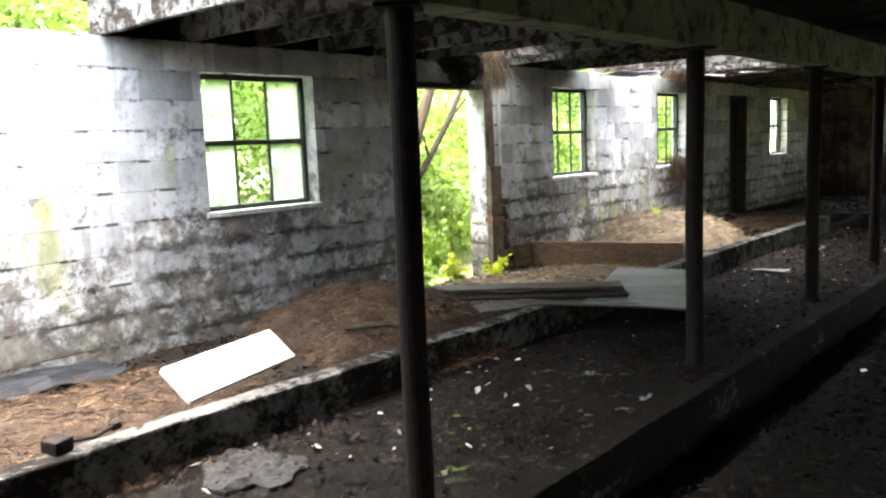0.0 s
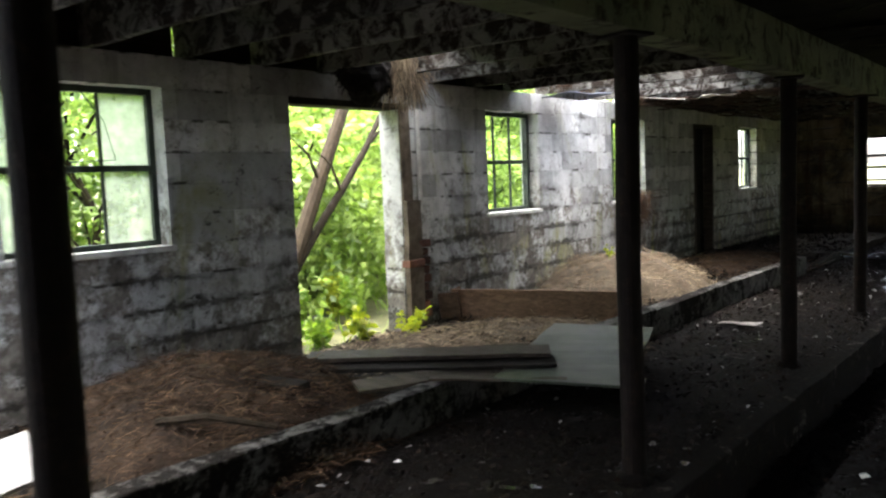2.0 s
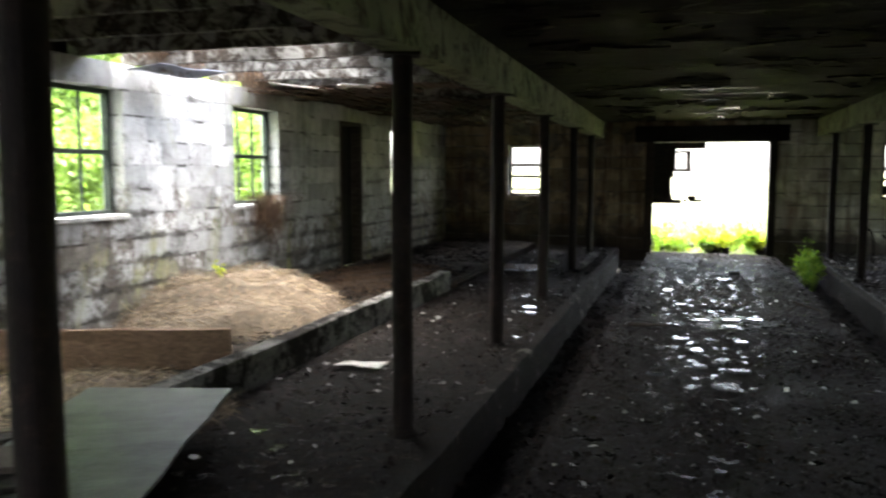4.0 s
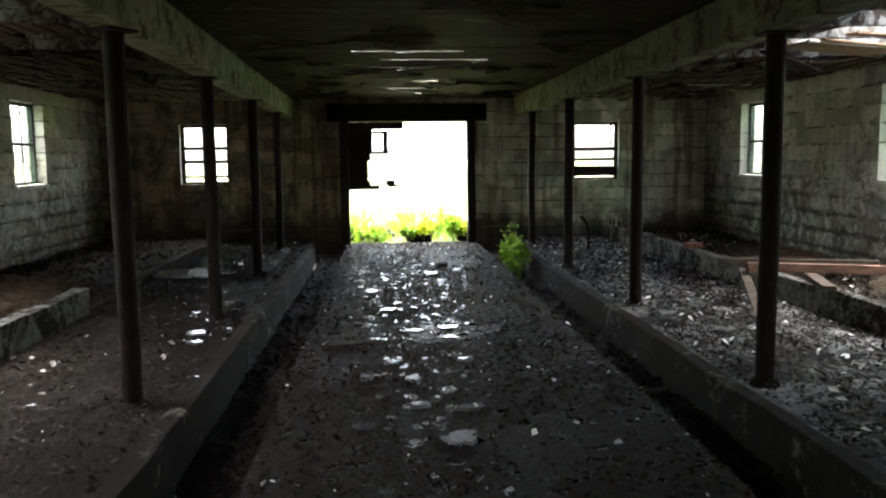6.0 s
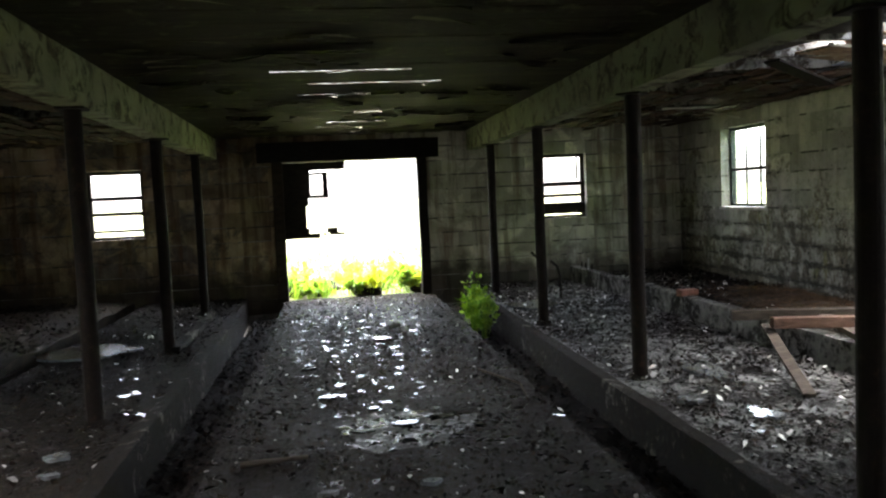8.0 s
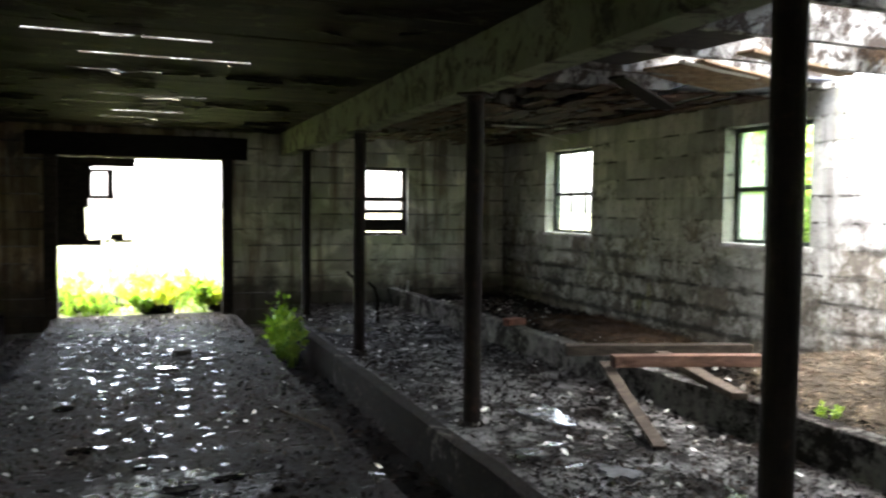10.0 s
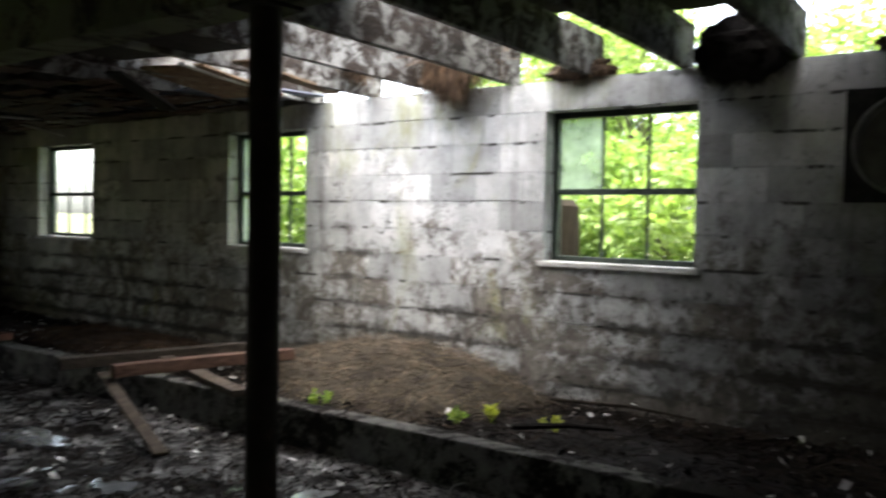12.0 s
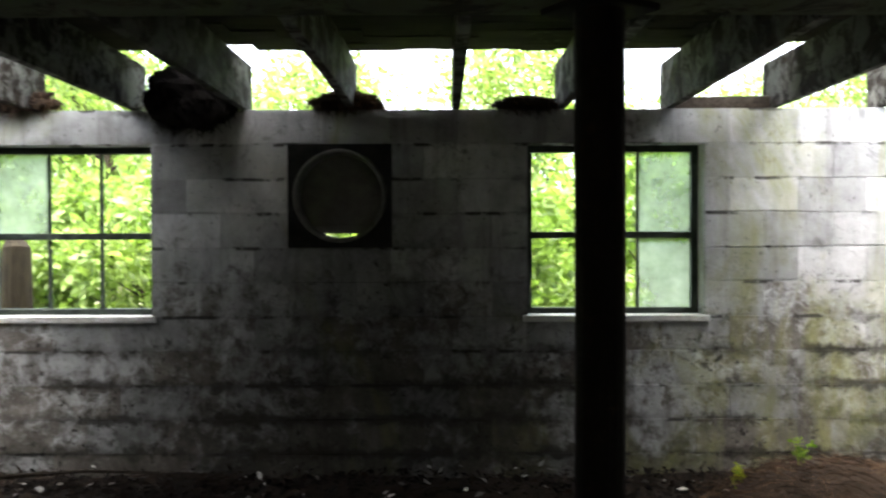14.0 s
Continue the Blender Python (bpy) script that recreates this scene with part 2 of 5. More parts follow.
def wood(dark, light, grain=(1, 1, 1), paint=None, cover=0.5, rough=0.85):
    def build(nt, b):
        p = position(nt)
        n = noise_tex(nt, scaled(nt, p, grain), 7.0, 8, 0.68, 0.8)
        col = ramp(nt, n, [(0.3, dark), (0.7, light)])
        h = n
        if paint:
            left = ramp(nt, noise_tex(nt, p, 6.5, 9, 0.75, 0.6), [(cover - 0.05, 1.0), (cover + 0.05, 0.0)])
            tint = ramp(nt, noise_tex(nt, p, 2.0, 6), [(0.3, tuple(0.55 * c for c in paint)), (0.7, paint)])
            col = mix(nt, left, col, tint)
            h = math_node(nt, "ADD", n, math_node(nt, "MULTIPLY", left, 0.5))
        tone = ramp(nt, block_random(nt), [(0.0, 0.4), (1.0, 1.0)])
        put(nt, mix(nt, 1.0, col, tone, "MULTIPLY"), b.inputs["Base Color"])
        b.inputs["Roughness"].default_value = rough
        b.inputs["Specular IOR Level"].default_value = 0.15
        bump(nt, b, h, 0.8, 0.012)
    return build


def rusty(nt, b):
    p = position(nt)
    col = ramp(nt, noise_tex(nt, p, 18, 8, 0.75), [(0.3, (0.006, 0.005, 0.0045)), (0.57, (0.013, 0.009, 0.007)), (0.74, (0.04, 0.02, 0.013)), (0.88, (0.13, 0.10, 0.08))])
    put(nt, col, b.inputs["Base Color"])
    b.inputs["Roughness"].default_value = 0.7
    b.inputs["Specular IOR Level"].default_value = 0.1
    bump(nt, b, noise_tex(nt, p, 60, 6, 0.7), 0.7, 0.006)


def plain(c1, c2, scale=6.0, rough=0.8, metal=0.0, bumps=0.3, per=None, spec=0.25):
    def build(nt, b):
        p = position(nt)
        fac = noise_tex(nt, p, scale, 6, 0.65)
        col = ramp(nt, fac, [(0.3, c1), (0.7, c2)])
        if per:
            r = rand_island(nt) if per == "island" else rand_object(nt)
            col = mix(nt, 1.0, col, ramp(nt, r, [(0.0, 0.2), (0.7, 0.9), (1.0, 2.2)]), "MULTIPLY")
        put(nt, col, b.inputs["Base Color"])
        b.inputs["Roughness"].default_value, b.inputs["Metallic"].default_value = rough, metal
        b.inputs["Specular IOR Level"].default_value = spec
        if bumps:
            bump(nt, b, noise_tex(nt, p, scale * 8, 5), bumps, 0.005)
    return build


def foliage(c1, c2):
    def build(nt, b):
        col = ramp(nt, rand_island(nt), [(0.0, c1), (1.0, c2)])
        put(nt, col, b.inputs["Base Color"])
        b.inputs["Roughness"].default_value = 0.55
        thin = nt.nodes.new("ShaderNodeBsdfTranslucent")
        put(nt, mix(nt, 1.0, col, (1.5, 1.7, 0.9), "MULTIPLY"), thin.inputs[0])
        m = nt.nodes.new("ShaderNodeMixShader")
        m.inputs[0].default_value = 0.45
        put(nt, b.outputs[0], m.inputs[1])
        put(nt, thin.outputs[0], m.inputs[2])
        put(nt, m.outputs[0], nt.nodes["Material Output"].inputs[0])
    return build


def clear_glass(nt, b):
    b.inputs["Base Color"].default_value = (0.9, 0.95, 0.92, 1)
    b.inputs["Roughness"].default_value = 0.0
    b.inputs["Transmission Weight"].default_value = 1.0
    b.inputs["IOR"].default_value = 1.1
    b.inputs["Specular IOR Level"].default_value = 0.2


def dirty_glass(nt, b):
    p = position(nt)
    col = ramp(nt, noise_tex(nt, p, 5, 8, 0.7), [(0.3, (0.50, 0.56, 0.48)), (0.7, (0.69, 0.75, 0.66))])
    thin = nt.nodes.new("ShaderNodeBsdfTranslucent")
    clear = nt.nodes.new("ShaderNodeBsdfTransparent")
    put(nt, col, thin.inputs[0])
    put(nt, col, clear.inputs[0])
    m = nt.nodes.new("ShaderNodeMixShader")
    put(nt, ramp(nt, noise_tex(nt, p, 3, 8, 0.7), [(0.3, 0.12), (0.7, 0.5)]), m.inputs[0])
    put(nt, clear.outputs[0], m.inputs[1])
    put(nt, thin.outputs[0], m.inputs[2])
    put(nt, m.outputs[0], nt.nodes["Material Output"].inputs[0])


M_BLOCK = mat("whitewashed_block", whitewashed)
M_MORTAR = mat("mortar", mortar)
M_END = mat("smoke_stained_block", smoked)
M_AISLE = mat("wet_aisle_concrete", concrete((0.028, 0.024, 0.021), 0.60, 0.58, 0.66))
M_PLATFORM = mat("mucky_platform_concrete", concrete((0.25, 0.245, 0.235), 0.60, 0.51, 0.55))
# Darker, browner version of the platform concrete, for the left side.
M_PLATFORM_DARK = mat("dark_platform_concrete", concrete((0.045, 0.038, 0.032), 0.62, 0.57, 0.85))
M_GUTTER = mat("gutter_muck", plain((0.004, 0.0035, 0.003), (0.014, 0.011, 0.009), 9, 0.75, 0, 0.8, None, 0.06))
M_CURB = mat("curb_concrete", concrete((0.15, 0.142, 0.115), 0.95, 0.575, 0.85))
M_MANGER = mat("manger_concrete", concrete((0.19, 0.182, 0.165), 0.95, 0.505, 0.8))
M_SOIL = mat("litter_soil", plain((0.006, 0.005, 0.004), (0.032, 0.023, 0.015), 9, 0.8, 0, 0.9, None, 0.08))
M_JOIST = mat("whitewashed_joist", wood((0.012, 0.009, 0.007), (0.055, 0.040, 0.030), (0.35, 4, 4), (0.31, 0.30, 0.275), 0.49))
M_BEAM = mat("green_stained_beam", wood((0.03, 0.027, 0.017), (0.10, 0.088, 0.056), (4, 0.35, 4), (0.29, 0.31, 0.19), 0.54))
M_DECK = mat("dark_deck_board", wood((0.012, 0.009, 0.006), (0.055, 0.042, 0.028), (3, 0.4, 3), (0.16, 0.15, 0.115), 0.34))
M_DECKX = mat("dark_cross_board", wood((0.004, 0.003, 0.002), (0.045, 0.030, 0.017), (0.6, 3, 3), (0.12, 0.11, 0.068), 0.40))
M_LINING = mat("rotten_lining", wood((0.022, 0.012, 0.008), (0.10, 0.055, 0.036), (3, 0.5, 3), (0.24, 0.22, 0.18), 0.37))
M_FLAKE = mat("peeling_flakes", plain((0.02, 0.017, 0.011), (0.12, 0.11, 0.075), 5, 0.85, 0, 0, "island", 0.1))
M_RUST = mat("rusty_steel", rusty)
M_SASH = mat("sash_paint", plain((0.018, 0.024, 0.02), (0.07, 0.085, 0.07), 14, 0.6, 0, 0.4))
M_SILL = mat("sill_concrete", plain((0.38, 0.37, 0.34), (0.70, 0.69, 0.66), 8, 0.9))
M_GLASS = mat("clear_glass", clear_glass)
M_DIRTY = mat("dirty_glass", dirty_glass)
M_PLANK = mat("weathered_plank", wood((0.03, 0.022, 0.017), (0.12, 0.095, 0.072), (0.6, 3, 3)))
M_WETPLANK = mat("rain_wet_plank", wood((0.035, 0.026, 0.019), (0.15, 0.115, 0.085), (0.6, 3, 3), None, 0.5, 0.6))
M_REDPLANK = mat("reddish_plank", wood((0.06, 0.033, 0.024), (0.19, 0.11, 0.078), (0.6, 3, 3)))
M_TROUGH = mat("trough_wood", wood((0.085, 0.052, 0.034), (0.26, 0.17, 0.108), (0.6, 4, 4)))
M_BLACKWOOD = mat("charred_wood", wood((0.008, 0.007, 0.006), (0.035, 0.028, 0.022), (1, 3, 3)))
M_WETBOARD = mat("wet_sheet", plain((0.018, 0.022, 0.016), (0.085, 0.095, 0.07), 6.0, 0.36, 0, 0.7, None, 0.15))
M_WHITE = mat("white_panel", plain((0.34, 0.33, 0.31), (0.58, 0.57, 0.54), 6, 0.6, 0, 0.3))
M_STRAW = mat("straw", plain((0.022, 0.012, 0.007), (0.125, 0.076, 0.043), 5, 0.9, 0, 0, "island"))
M_MIXED = mat("mixed_straw", plain((0.03, 0.024, 0.018), (0.19, 0.15, 0.105), 7, 0.9, 0, 0, "island"))
M_HAY = mat("pale_hay", plain((0.12, 0.088, 0.056), (0.30, 0.235, 0.16), 5, 0.9, 0, 0, "island"))
M_LITTER = mat("leaf_litter", plain((0.003, 0.0023, 0.0018), (0.020, 0.0125, 0.008), 8, 0.7, 0, 0, "island", 0.10))
M_GRIT = mat("pale_flakes", plain((0.30, 0.29, 0.27), (0.60, 0.58, 0.55), 8, 0.6, 0, 0, "island"))
M_WATER = mat("standing_water", plain((0.006, 0.005, 0.004), (0.012, 0.010, 0.008), 8, 0.05, 0, 0, None, 0.6))
# Pale base colour paints reflected daylight into the water.
M_SHINE_WATER = mat("painted_shine_water", plain((0.05, 0.052, 0.055), (0.17, 0.175, 0.18), 9, 0.12, 0, 0, None, 0.5))
M_JAMB = mat("stained_plaster", plain((0.06, 0.045, 0.033), (0.18, 0.145, 0.11), 9, 0.9, 0, 0.6))
def wet_film(nt, b):
    p = position(nt)
    n = noise_tex(nt, p, 30, 7, 0.75)
    put(nt, ramp(nt, n, [(0.35, (0.005, 0.004, 0.003)), (0.7, (0.03, 0.025, 0.02))]), b.inputs["Base Color"])
    put(nt, ramp(nt, noise_tex(nt, p, 9, 5), [(0.42, 0.08), (0.54, 0.75)]), b.inputs["Roughness"])
    bump(nt, b, n, 0.8, 0.035)


M_FILM = mat("wet_film", wet_film)
M_BRICK = mat("red_brick", plain((0.07, 0.032, 0.024), (0.16, 0.075, 0.052), 16, 0.9, 0, 0.6, "object"))
M_LEAF = mat("tree_leaf", foliage((0.08, 0.125, 0.025), (0.31, 0.39, 0.12)))
M_WEED = mat("weed_leaf", foliage((0.09, 0.16, 0.02), (0.22, 0.30, 0.04)))
M_YELLOW = mat("yellow_leaf", foliage((0.24, 0.27, 0.02), (0.38, 0.38, 0.04)))
M_BARK = mat("bark", wood((0.02, 0.014, 0.009), (0.075, 0.055, 0.034), (4, 4, 0.6)))
M_GROUND = mat("meadow_ground", plain((0.05, 0.06, 0.022), (0.16, 0.15, 0.075), 3, 0.95, 0, 0.8))
M_FAN = mat("fan_black", plain((0.008, 0.008, 0.008), (0.03, 0.028, 0.026), 12, 0.6, 0.3, 0.3))
M_RING = mat("fan_ring", plain((0.10, 0.10, 0.095), (0.24, 0.235, 0.22), 12, 0.55, 0.2, 0.2))
M_SHUTTER = mat("fan_shutter", plain((0.10, 0.095, 0.08), (0.17, 0.16, 0.135), 10, 0.6, 0.0, 0.2))
M_TARP = mat("black_plastic", plain((0.004, 0.0045, 0.0055), (0.012, 0.013, 0.016), 5, 0.55, 0, 0.5, None, 0.1))
M_NEST = mat("dark_matted_nest", plain((0.005, 0.004, 0.003), (0.018, 0.013, 0.01), 20, 0.95, 0, 0, "island"))
M_PAPER = mat("dirty_paper", plain((0.28, 0.26, 0.23), (0.50, 0.48, 0.44), 9, 0.85, 0, 0.2))
M_GREYSHEET = mat("grey_felt", plain((0.10, 0.11, 0.14), (0.24, 0.26, 0.32), 12, 0.85, 0, 0.5))
M_INS = mat("rotted_ceiling_panel", wood((0.10, 0.06, 0.035), (0.30, 0.20, 0.12), (2, 2, 2), (0.40, 0.33, 0.25), 0.42))


# ---- mesh helpers ----
def mesh_of(bm, name, material):
    me = bpy.data.meshes.new(name)
    bm.to_mesh(me)
    bm.free()
    me.materials.append(material)
    return me


def part(name, bm, material, parent=None, label="", smooth=False):
    """Links a bmesh as one mesh object, under a thing or a part if one is given."""
    me = mesh_of(bm, name, material)
    if smooth:
        for f in me.polygons:
            f.use_smooth = True
    ob = new(name, me)
    if parent:
        ob.parent = parent
    return tagged(ob, label)


def thing(name, label, category, group="", kind="", at=None):
    ob = new(name)
    if at is not None:
        ob.matrix_basis = at
    return tagged(ob, label, category, group, kind)


def box(bm, lo, hi, m=None, bevel=0.0):
    """Adds a box between two corners."""
    size = [b - a for a, b in zip(lo, hi)]
    mid = [(a + b) / 2 for a, b in zip(lo, hi)]
    mm = (m or Matrix()) @ Matrix.Translation(mid) @ Matrix.Diagonal((*size, 1))
    made = bmesh.ops.create_cube(bm, size=1.0, matrix=mm)
    if bevel:
        edges = list({e for v in made["verts"] for e in v.link_edges})
        bmesh.ops.bevel(bm, geom=edges, offset=bevel, segments=2, affect="EDGES", profile=0.6)
    return bm


def boxed(lo, hi, bevel=0.0, m=None):
    return box(bmesh.new(), lo, hi, m, bevel)


def tube(bm, points, radii, sides=10, cap=True):
    """A round, tapering tube along points."""
    rings = []
    pts = [Vector(p) for p in points]
    for i, p in enumerate(pts):
        d = (pts[min(i + 1, len(pts) - 1)] - pts[max(i - 1, 0)]).normalized()
        side = d.cross(Vector((0.31, 0.17, 1))).normalized() if abs(d.z) < 0.95 else d.cross(Vector((1, 0.1, 0))).normalized()
        up = side.cross(d)
        rings.append([bm.verts.new(p + radii[i] * (math.cos(a) * side + math.sin(a) * up)) for a in [2 * math.pi * k / sides for k in range(sides)]])
    for a, b in zip(rings, rings[1:]):
        for k in range(sides):
            bm.faces.new((a[k], a[(k + 1) % sides], b[(k + 1) % sides], b[k]))
    if cap:
        bm.faces.new(rings[0][::-1])
        bm.faces.new(rings[-1])
    return bm


def from_lists(name, verts, faces, material):
    me = bpy.data.meshes.new(name)
    me.from_pydata(verts, [], faces)
    me.materials.append(material)
    return new(name, me)


def worn(bm, amount, scale=3.0, seed=0.0):
    """Pushes vertices about a little, so that edges are not dead straight."""
    for v in bm.verts:
        v.co += amount * noise.noise_vector(v.co * scale + Vector((seed, seed * 1.7, 0)))
    return bm


def long_box(lo, hi, axis, pieces, amount, seed, bevel=0.006):
    """A timber cut along its length, so that it can sag and wear."""
    bm = boxed(lo, hi, bevel)
    n = Vector((0, 0, 0))
    n[axis] = 1
    for k in range(1, pieces):
        c = Vector(lo)
        c[axis] = lo[axis] + (hi[axis] - lo[axis]) * k / pieces
        bmesh.ops.bisect_plane(bm, geom=bm.verts[:] + bm.edges[:] + bm.faces[:], plane_co=c, plane_no=n)
    return worn(bm, amount, 2.5, seed)


# ---- the plan ----
LEFT, RIGHT, END, BACK = -4.78, 4.78, 12.05, -9.0
COURSE, BASE = 0.2032, 0.05
TOP = BASE + 11 * COURSE
THICK = 0.22
SILL, HEAD = BASE + 5 * COURSE, BASE + 10 * COURSE
DECK = TOP + 0.29
AISLE = (-1.03, 1.05)
LCURB, RCURB = -1.43, 1.44
LMANGER, RMANGER = -2.90, 3.02
POST_L, POST_R = -1.69, 1.69


def beam_x(y):
    """The left beam and its posts run slightly askew."""
    return -1.67 - 0.02 * max(0.0, y)


def wall_core(name, u0, u1, z0, z1, openings, place, material):
    """A wall with openings through it; place(u, depth, z) lays it into the world. Only outer faces are made."""
    us = sorted({u0, u1, *[o[0] for o in openings], *[o[1] for o in openings]})
    zs = sorted({z0, z1, *[o[2] for o in openings], *[o[3] for o in openings]})

    def solid(i, j):
        if not (0 <= i < len(us) - 1 and 0 <= j < len(zs) - 1):
            return False
        u, z = (us[i] + us[i + 1]) / 2, (zs[j] + zs[j + 1]) / 2
        return not any(a < u < b and c < z < d for a, b, c, d in openings)
    bm = bmesh.new()

    def quad(*pts):
        bm.faces.new([bm.verts.new(place(*p)) for p in pts])
    for i in range(len(us) - 1):
        for j in range(len(zs) - 1):
            if not solid(i, j):
                continue
            a, b, c, d = us[i], us[i + 1], zs[j], zs[j + 1]
            quad((a, 0, c), (b, 0, c), (b, 0, d), (a, 0, d))
            quad((a, THICK, c), (a, THICK, d), (b, THICK, d), (b, THICK, c))
            if not solid(i - 1, j):
                quad((a, 0, c), (a, 0, d), (a, THICK, d), (a, THICK, c))
            if not solid(i + 1, j):
                quad((b, 0, c), (b, THICK, c), (b, THICK, d), (b, 0, d))
            if not solid(i, j - 1):
                quad((a, 0, c), (a, THICK, c), (b, THICK, c), (b, 0, c))
            if not solid(i, j + 1):
                quad((a, 0, d), (b, 0, d), (b, THICK, d), (a, THICK, d))
    bmesh.ops.remove_doubles(bm, verts=bm.verts, dist=1e-4)
    bmesh.ops.recalc_face_normals(bm, faces=bm.faces)
    ob = part(name, bm, material)
    return tagged(ob, kind="structure")


WINDOWS_L = [(-2.33, -1.30), (2.19, 3.12), (4.77, 5.70)]
DOOR_L = (-0.26, 0.93)
DOOR_L2 = (7.33, 8.05)
WINDOW_L4 = (9.22, 10.10)
WINDOWS_R = [(-0.05, 0.99), (3.21, 4.24), (6.50, 7.49), (9.71, 10.80)]
FAN = (1.79, 2.40, BASE + 7 * COURSE, HEAD)
END_DOOR = (-1.05, 0.95, -0.3, 1.92)
END_WIN = [(-3.56, -2.82), (2.60, 3.34)]
END_Z = (0.98, 1.90)

OPEN_L = [(a, b, SILL, HEAD) for a, b in WINDOWS_L] + [(*DOOR_L, -0.3, HEAD), (*DOOR_L2, -0.3, HEAD), (*WINDOW_L4, SILL, HEAD)]
OPEN_R = [(a, b, SILL, HEAD) for a, b in WINDOWS_R] + [FAN]
OPEN_E = [END_DOOR] + [(a, b, *END_Z) for a, b in END_WIN]
wall_left = wall_core("wall_left", BACK, END + THICK, -0.3, TOP, OPEN_L, lambda u, d, z: (LEFT - d, u, z), M_BLOCK)
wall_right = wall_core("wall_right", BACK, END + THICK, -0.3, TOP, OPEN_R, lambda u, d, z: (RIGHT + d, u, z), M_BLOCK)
wall_end = wall_core("wall_end", LEFT + 0.001, RIGHT - 0.001, -0.3, TOP + 0.30, OPEN_E, lambda u, d, z: (u, END + d, z), M_MORTAR)
wall_back = wall_core("wall_back", LEFT + 0.001, RIGHT - 0.001, -0.3, TOP + 0.30, [], lambda u, d, z: (u, BACK - d + 0.001, z), M_MORTAR)
tagged(wall_left, "whitewashed concrete block wall with peeling paint", "wall")
tagged(wall_right, "whitewashed concrete block wall with peeling paint", "wall")
tagged(wall_end, "stained concrete block end wall of the barn", "wall")
tagged(wall_back, "plain concrete block back wall", "wall")


# floors: aisle, gutters, platforms with curbs, feed alleys
def floor_piece(name, lo, hi, material, label, step=0.35, rough=0.012, seed=0.0, bevel=True):
    nx, ny = max(2, int((hi[0] - lo[0]) / step)), max(2, int((hi[1] - lo[1]) / step))
    bm = bmesh.new()
    grid = []
    for i in range(nx + 1):
        row = []
        for j in range(ny + 1):
            x, y = lo[0] + (hi[0] - lo[0]) * i / nx, lo[1] + (hi[1] - lo[1]) * j / ny
            z = hi[2] + rough * noise.noise(Vector((x * 1.3, y * 1.3, seed)))
            row.append(bm.verts.new((x, y, z)))
        grid.append(row)
    for i in range(nx):
        for j in range(ny):
            bm.faces.new((grid[i][j], grid[i + 1][j], grid[i + 1][j + 1], grid[i][j + 1]))
    rim = [row[0] for row in grid] + grid[-1][1:] + [row[-1] for row in grid[::-1]][1:] + grid[0][::-1][1:-1]
    low = [bm.verts.new((v.co.x, v.co.y, lo[2])) for v in rim]
    for k in range(len(rim)):
        n = (k + 1) % len(rim)
        bm.faces.new((rim[n], rim[k], low[k], low[n]))
    bm.faces.new(low[::-1])
    bmesh.ops.recalc_face_normals(bm, faces=bm.faces)
    ob = part(name, bm, material, smooth=False)
    return tagged(ob, label, "floor", kind="structure")


Y0, Y1 = BACK, END
floor_piece("floor_aisle", (AISLE[0], Y0, -0.3), (AISLE[1], Y1 + THICK, 0.0), M_AISLE, "wet concrete aisle covered in muck and puddles", 0.3, 0.008, 1)
floor_piece("floor_gutter_left", (LCURB, Y0, -0.3), (AISLE[0], Y1, -0.19), M_GUTTER, "dark manure gutter full of muck", 0.1, 0.05, 2)
floor_piece("floor_gutter_right", (AISLE[1], Y0, -0.3), (RCURB, Y1, -0.19), M_GUTTER, "dark manure gutter full of muck", 0.1, 0.05, 3)
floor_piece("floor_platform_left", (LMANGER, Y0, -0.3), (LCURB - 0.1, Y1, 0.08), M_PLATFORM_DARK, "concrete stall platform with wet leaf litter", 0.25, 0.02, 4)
floor_piece("floor_platform_right", (RCURB + 0.1, Y0, -0.3), (RMANGER, Y1, 0.08), M_PLATFORM, "concrete stall platform with wet leaf litter", 0.25, 0.02, 5)
floor_piece("floor_alley_left", (LEFT, Y0, -0.3), (LMANGER - 0.13, Y1, 0.13), M_SOIL, "feed alley floor buried in rotted litter", 0.14, 0.06, 6)
floor_piece("floor_alley_right", (RMANGER + 0.13, Y0, -0.3), (RIGHT, Y1, 0.13), M_SOIL, "feed alley floor buried in rotted litter", 0.14, 0.06, 7)


def curb(name, x0, x1, z1, label, y1, seed, material=M_CURB, amount=0.016):
    ob = part(name, long_box((x0, Y0, -0.3), (x1, y1, z1), 1, 60, amount, seed, 0.012), material)
    return tagged(ob, label, "curb", kind="structure")


curb("gutter_curb_left", LCURB - 0.1, LCURB, 0.10, "worn concrete curb along the gutter", 10.5, 1)
curb("gutter_curb_right", RCURB, RCURB + 0.1, 0.10, "worn concrete curb along the gutter", 11.75, 2)
curb("manger_curb_left", LMANGER - 0.13, LMANGER, 0.30, "long concrete manger curb", 6.2, 3, M_MANGER)
curb("manger_curb_right", RMANGER, RMANGER + 0.13, 0.30, "long concrete manger curb with a chipped edge", 11.9, 4, M_MANGER)

ob = part("stall_curb", long_box((-1.81, 8.2, 0.0), (-1.72, 10.45, 0.14), 1, 14, 0.014, 5, 0.01), M_CURB)
tagged(ob, "short broken concrete curb on the stall platform", "curb", kind="structure")

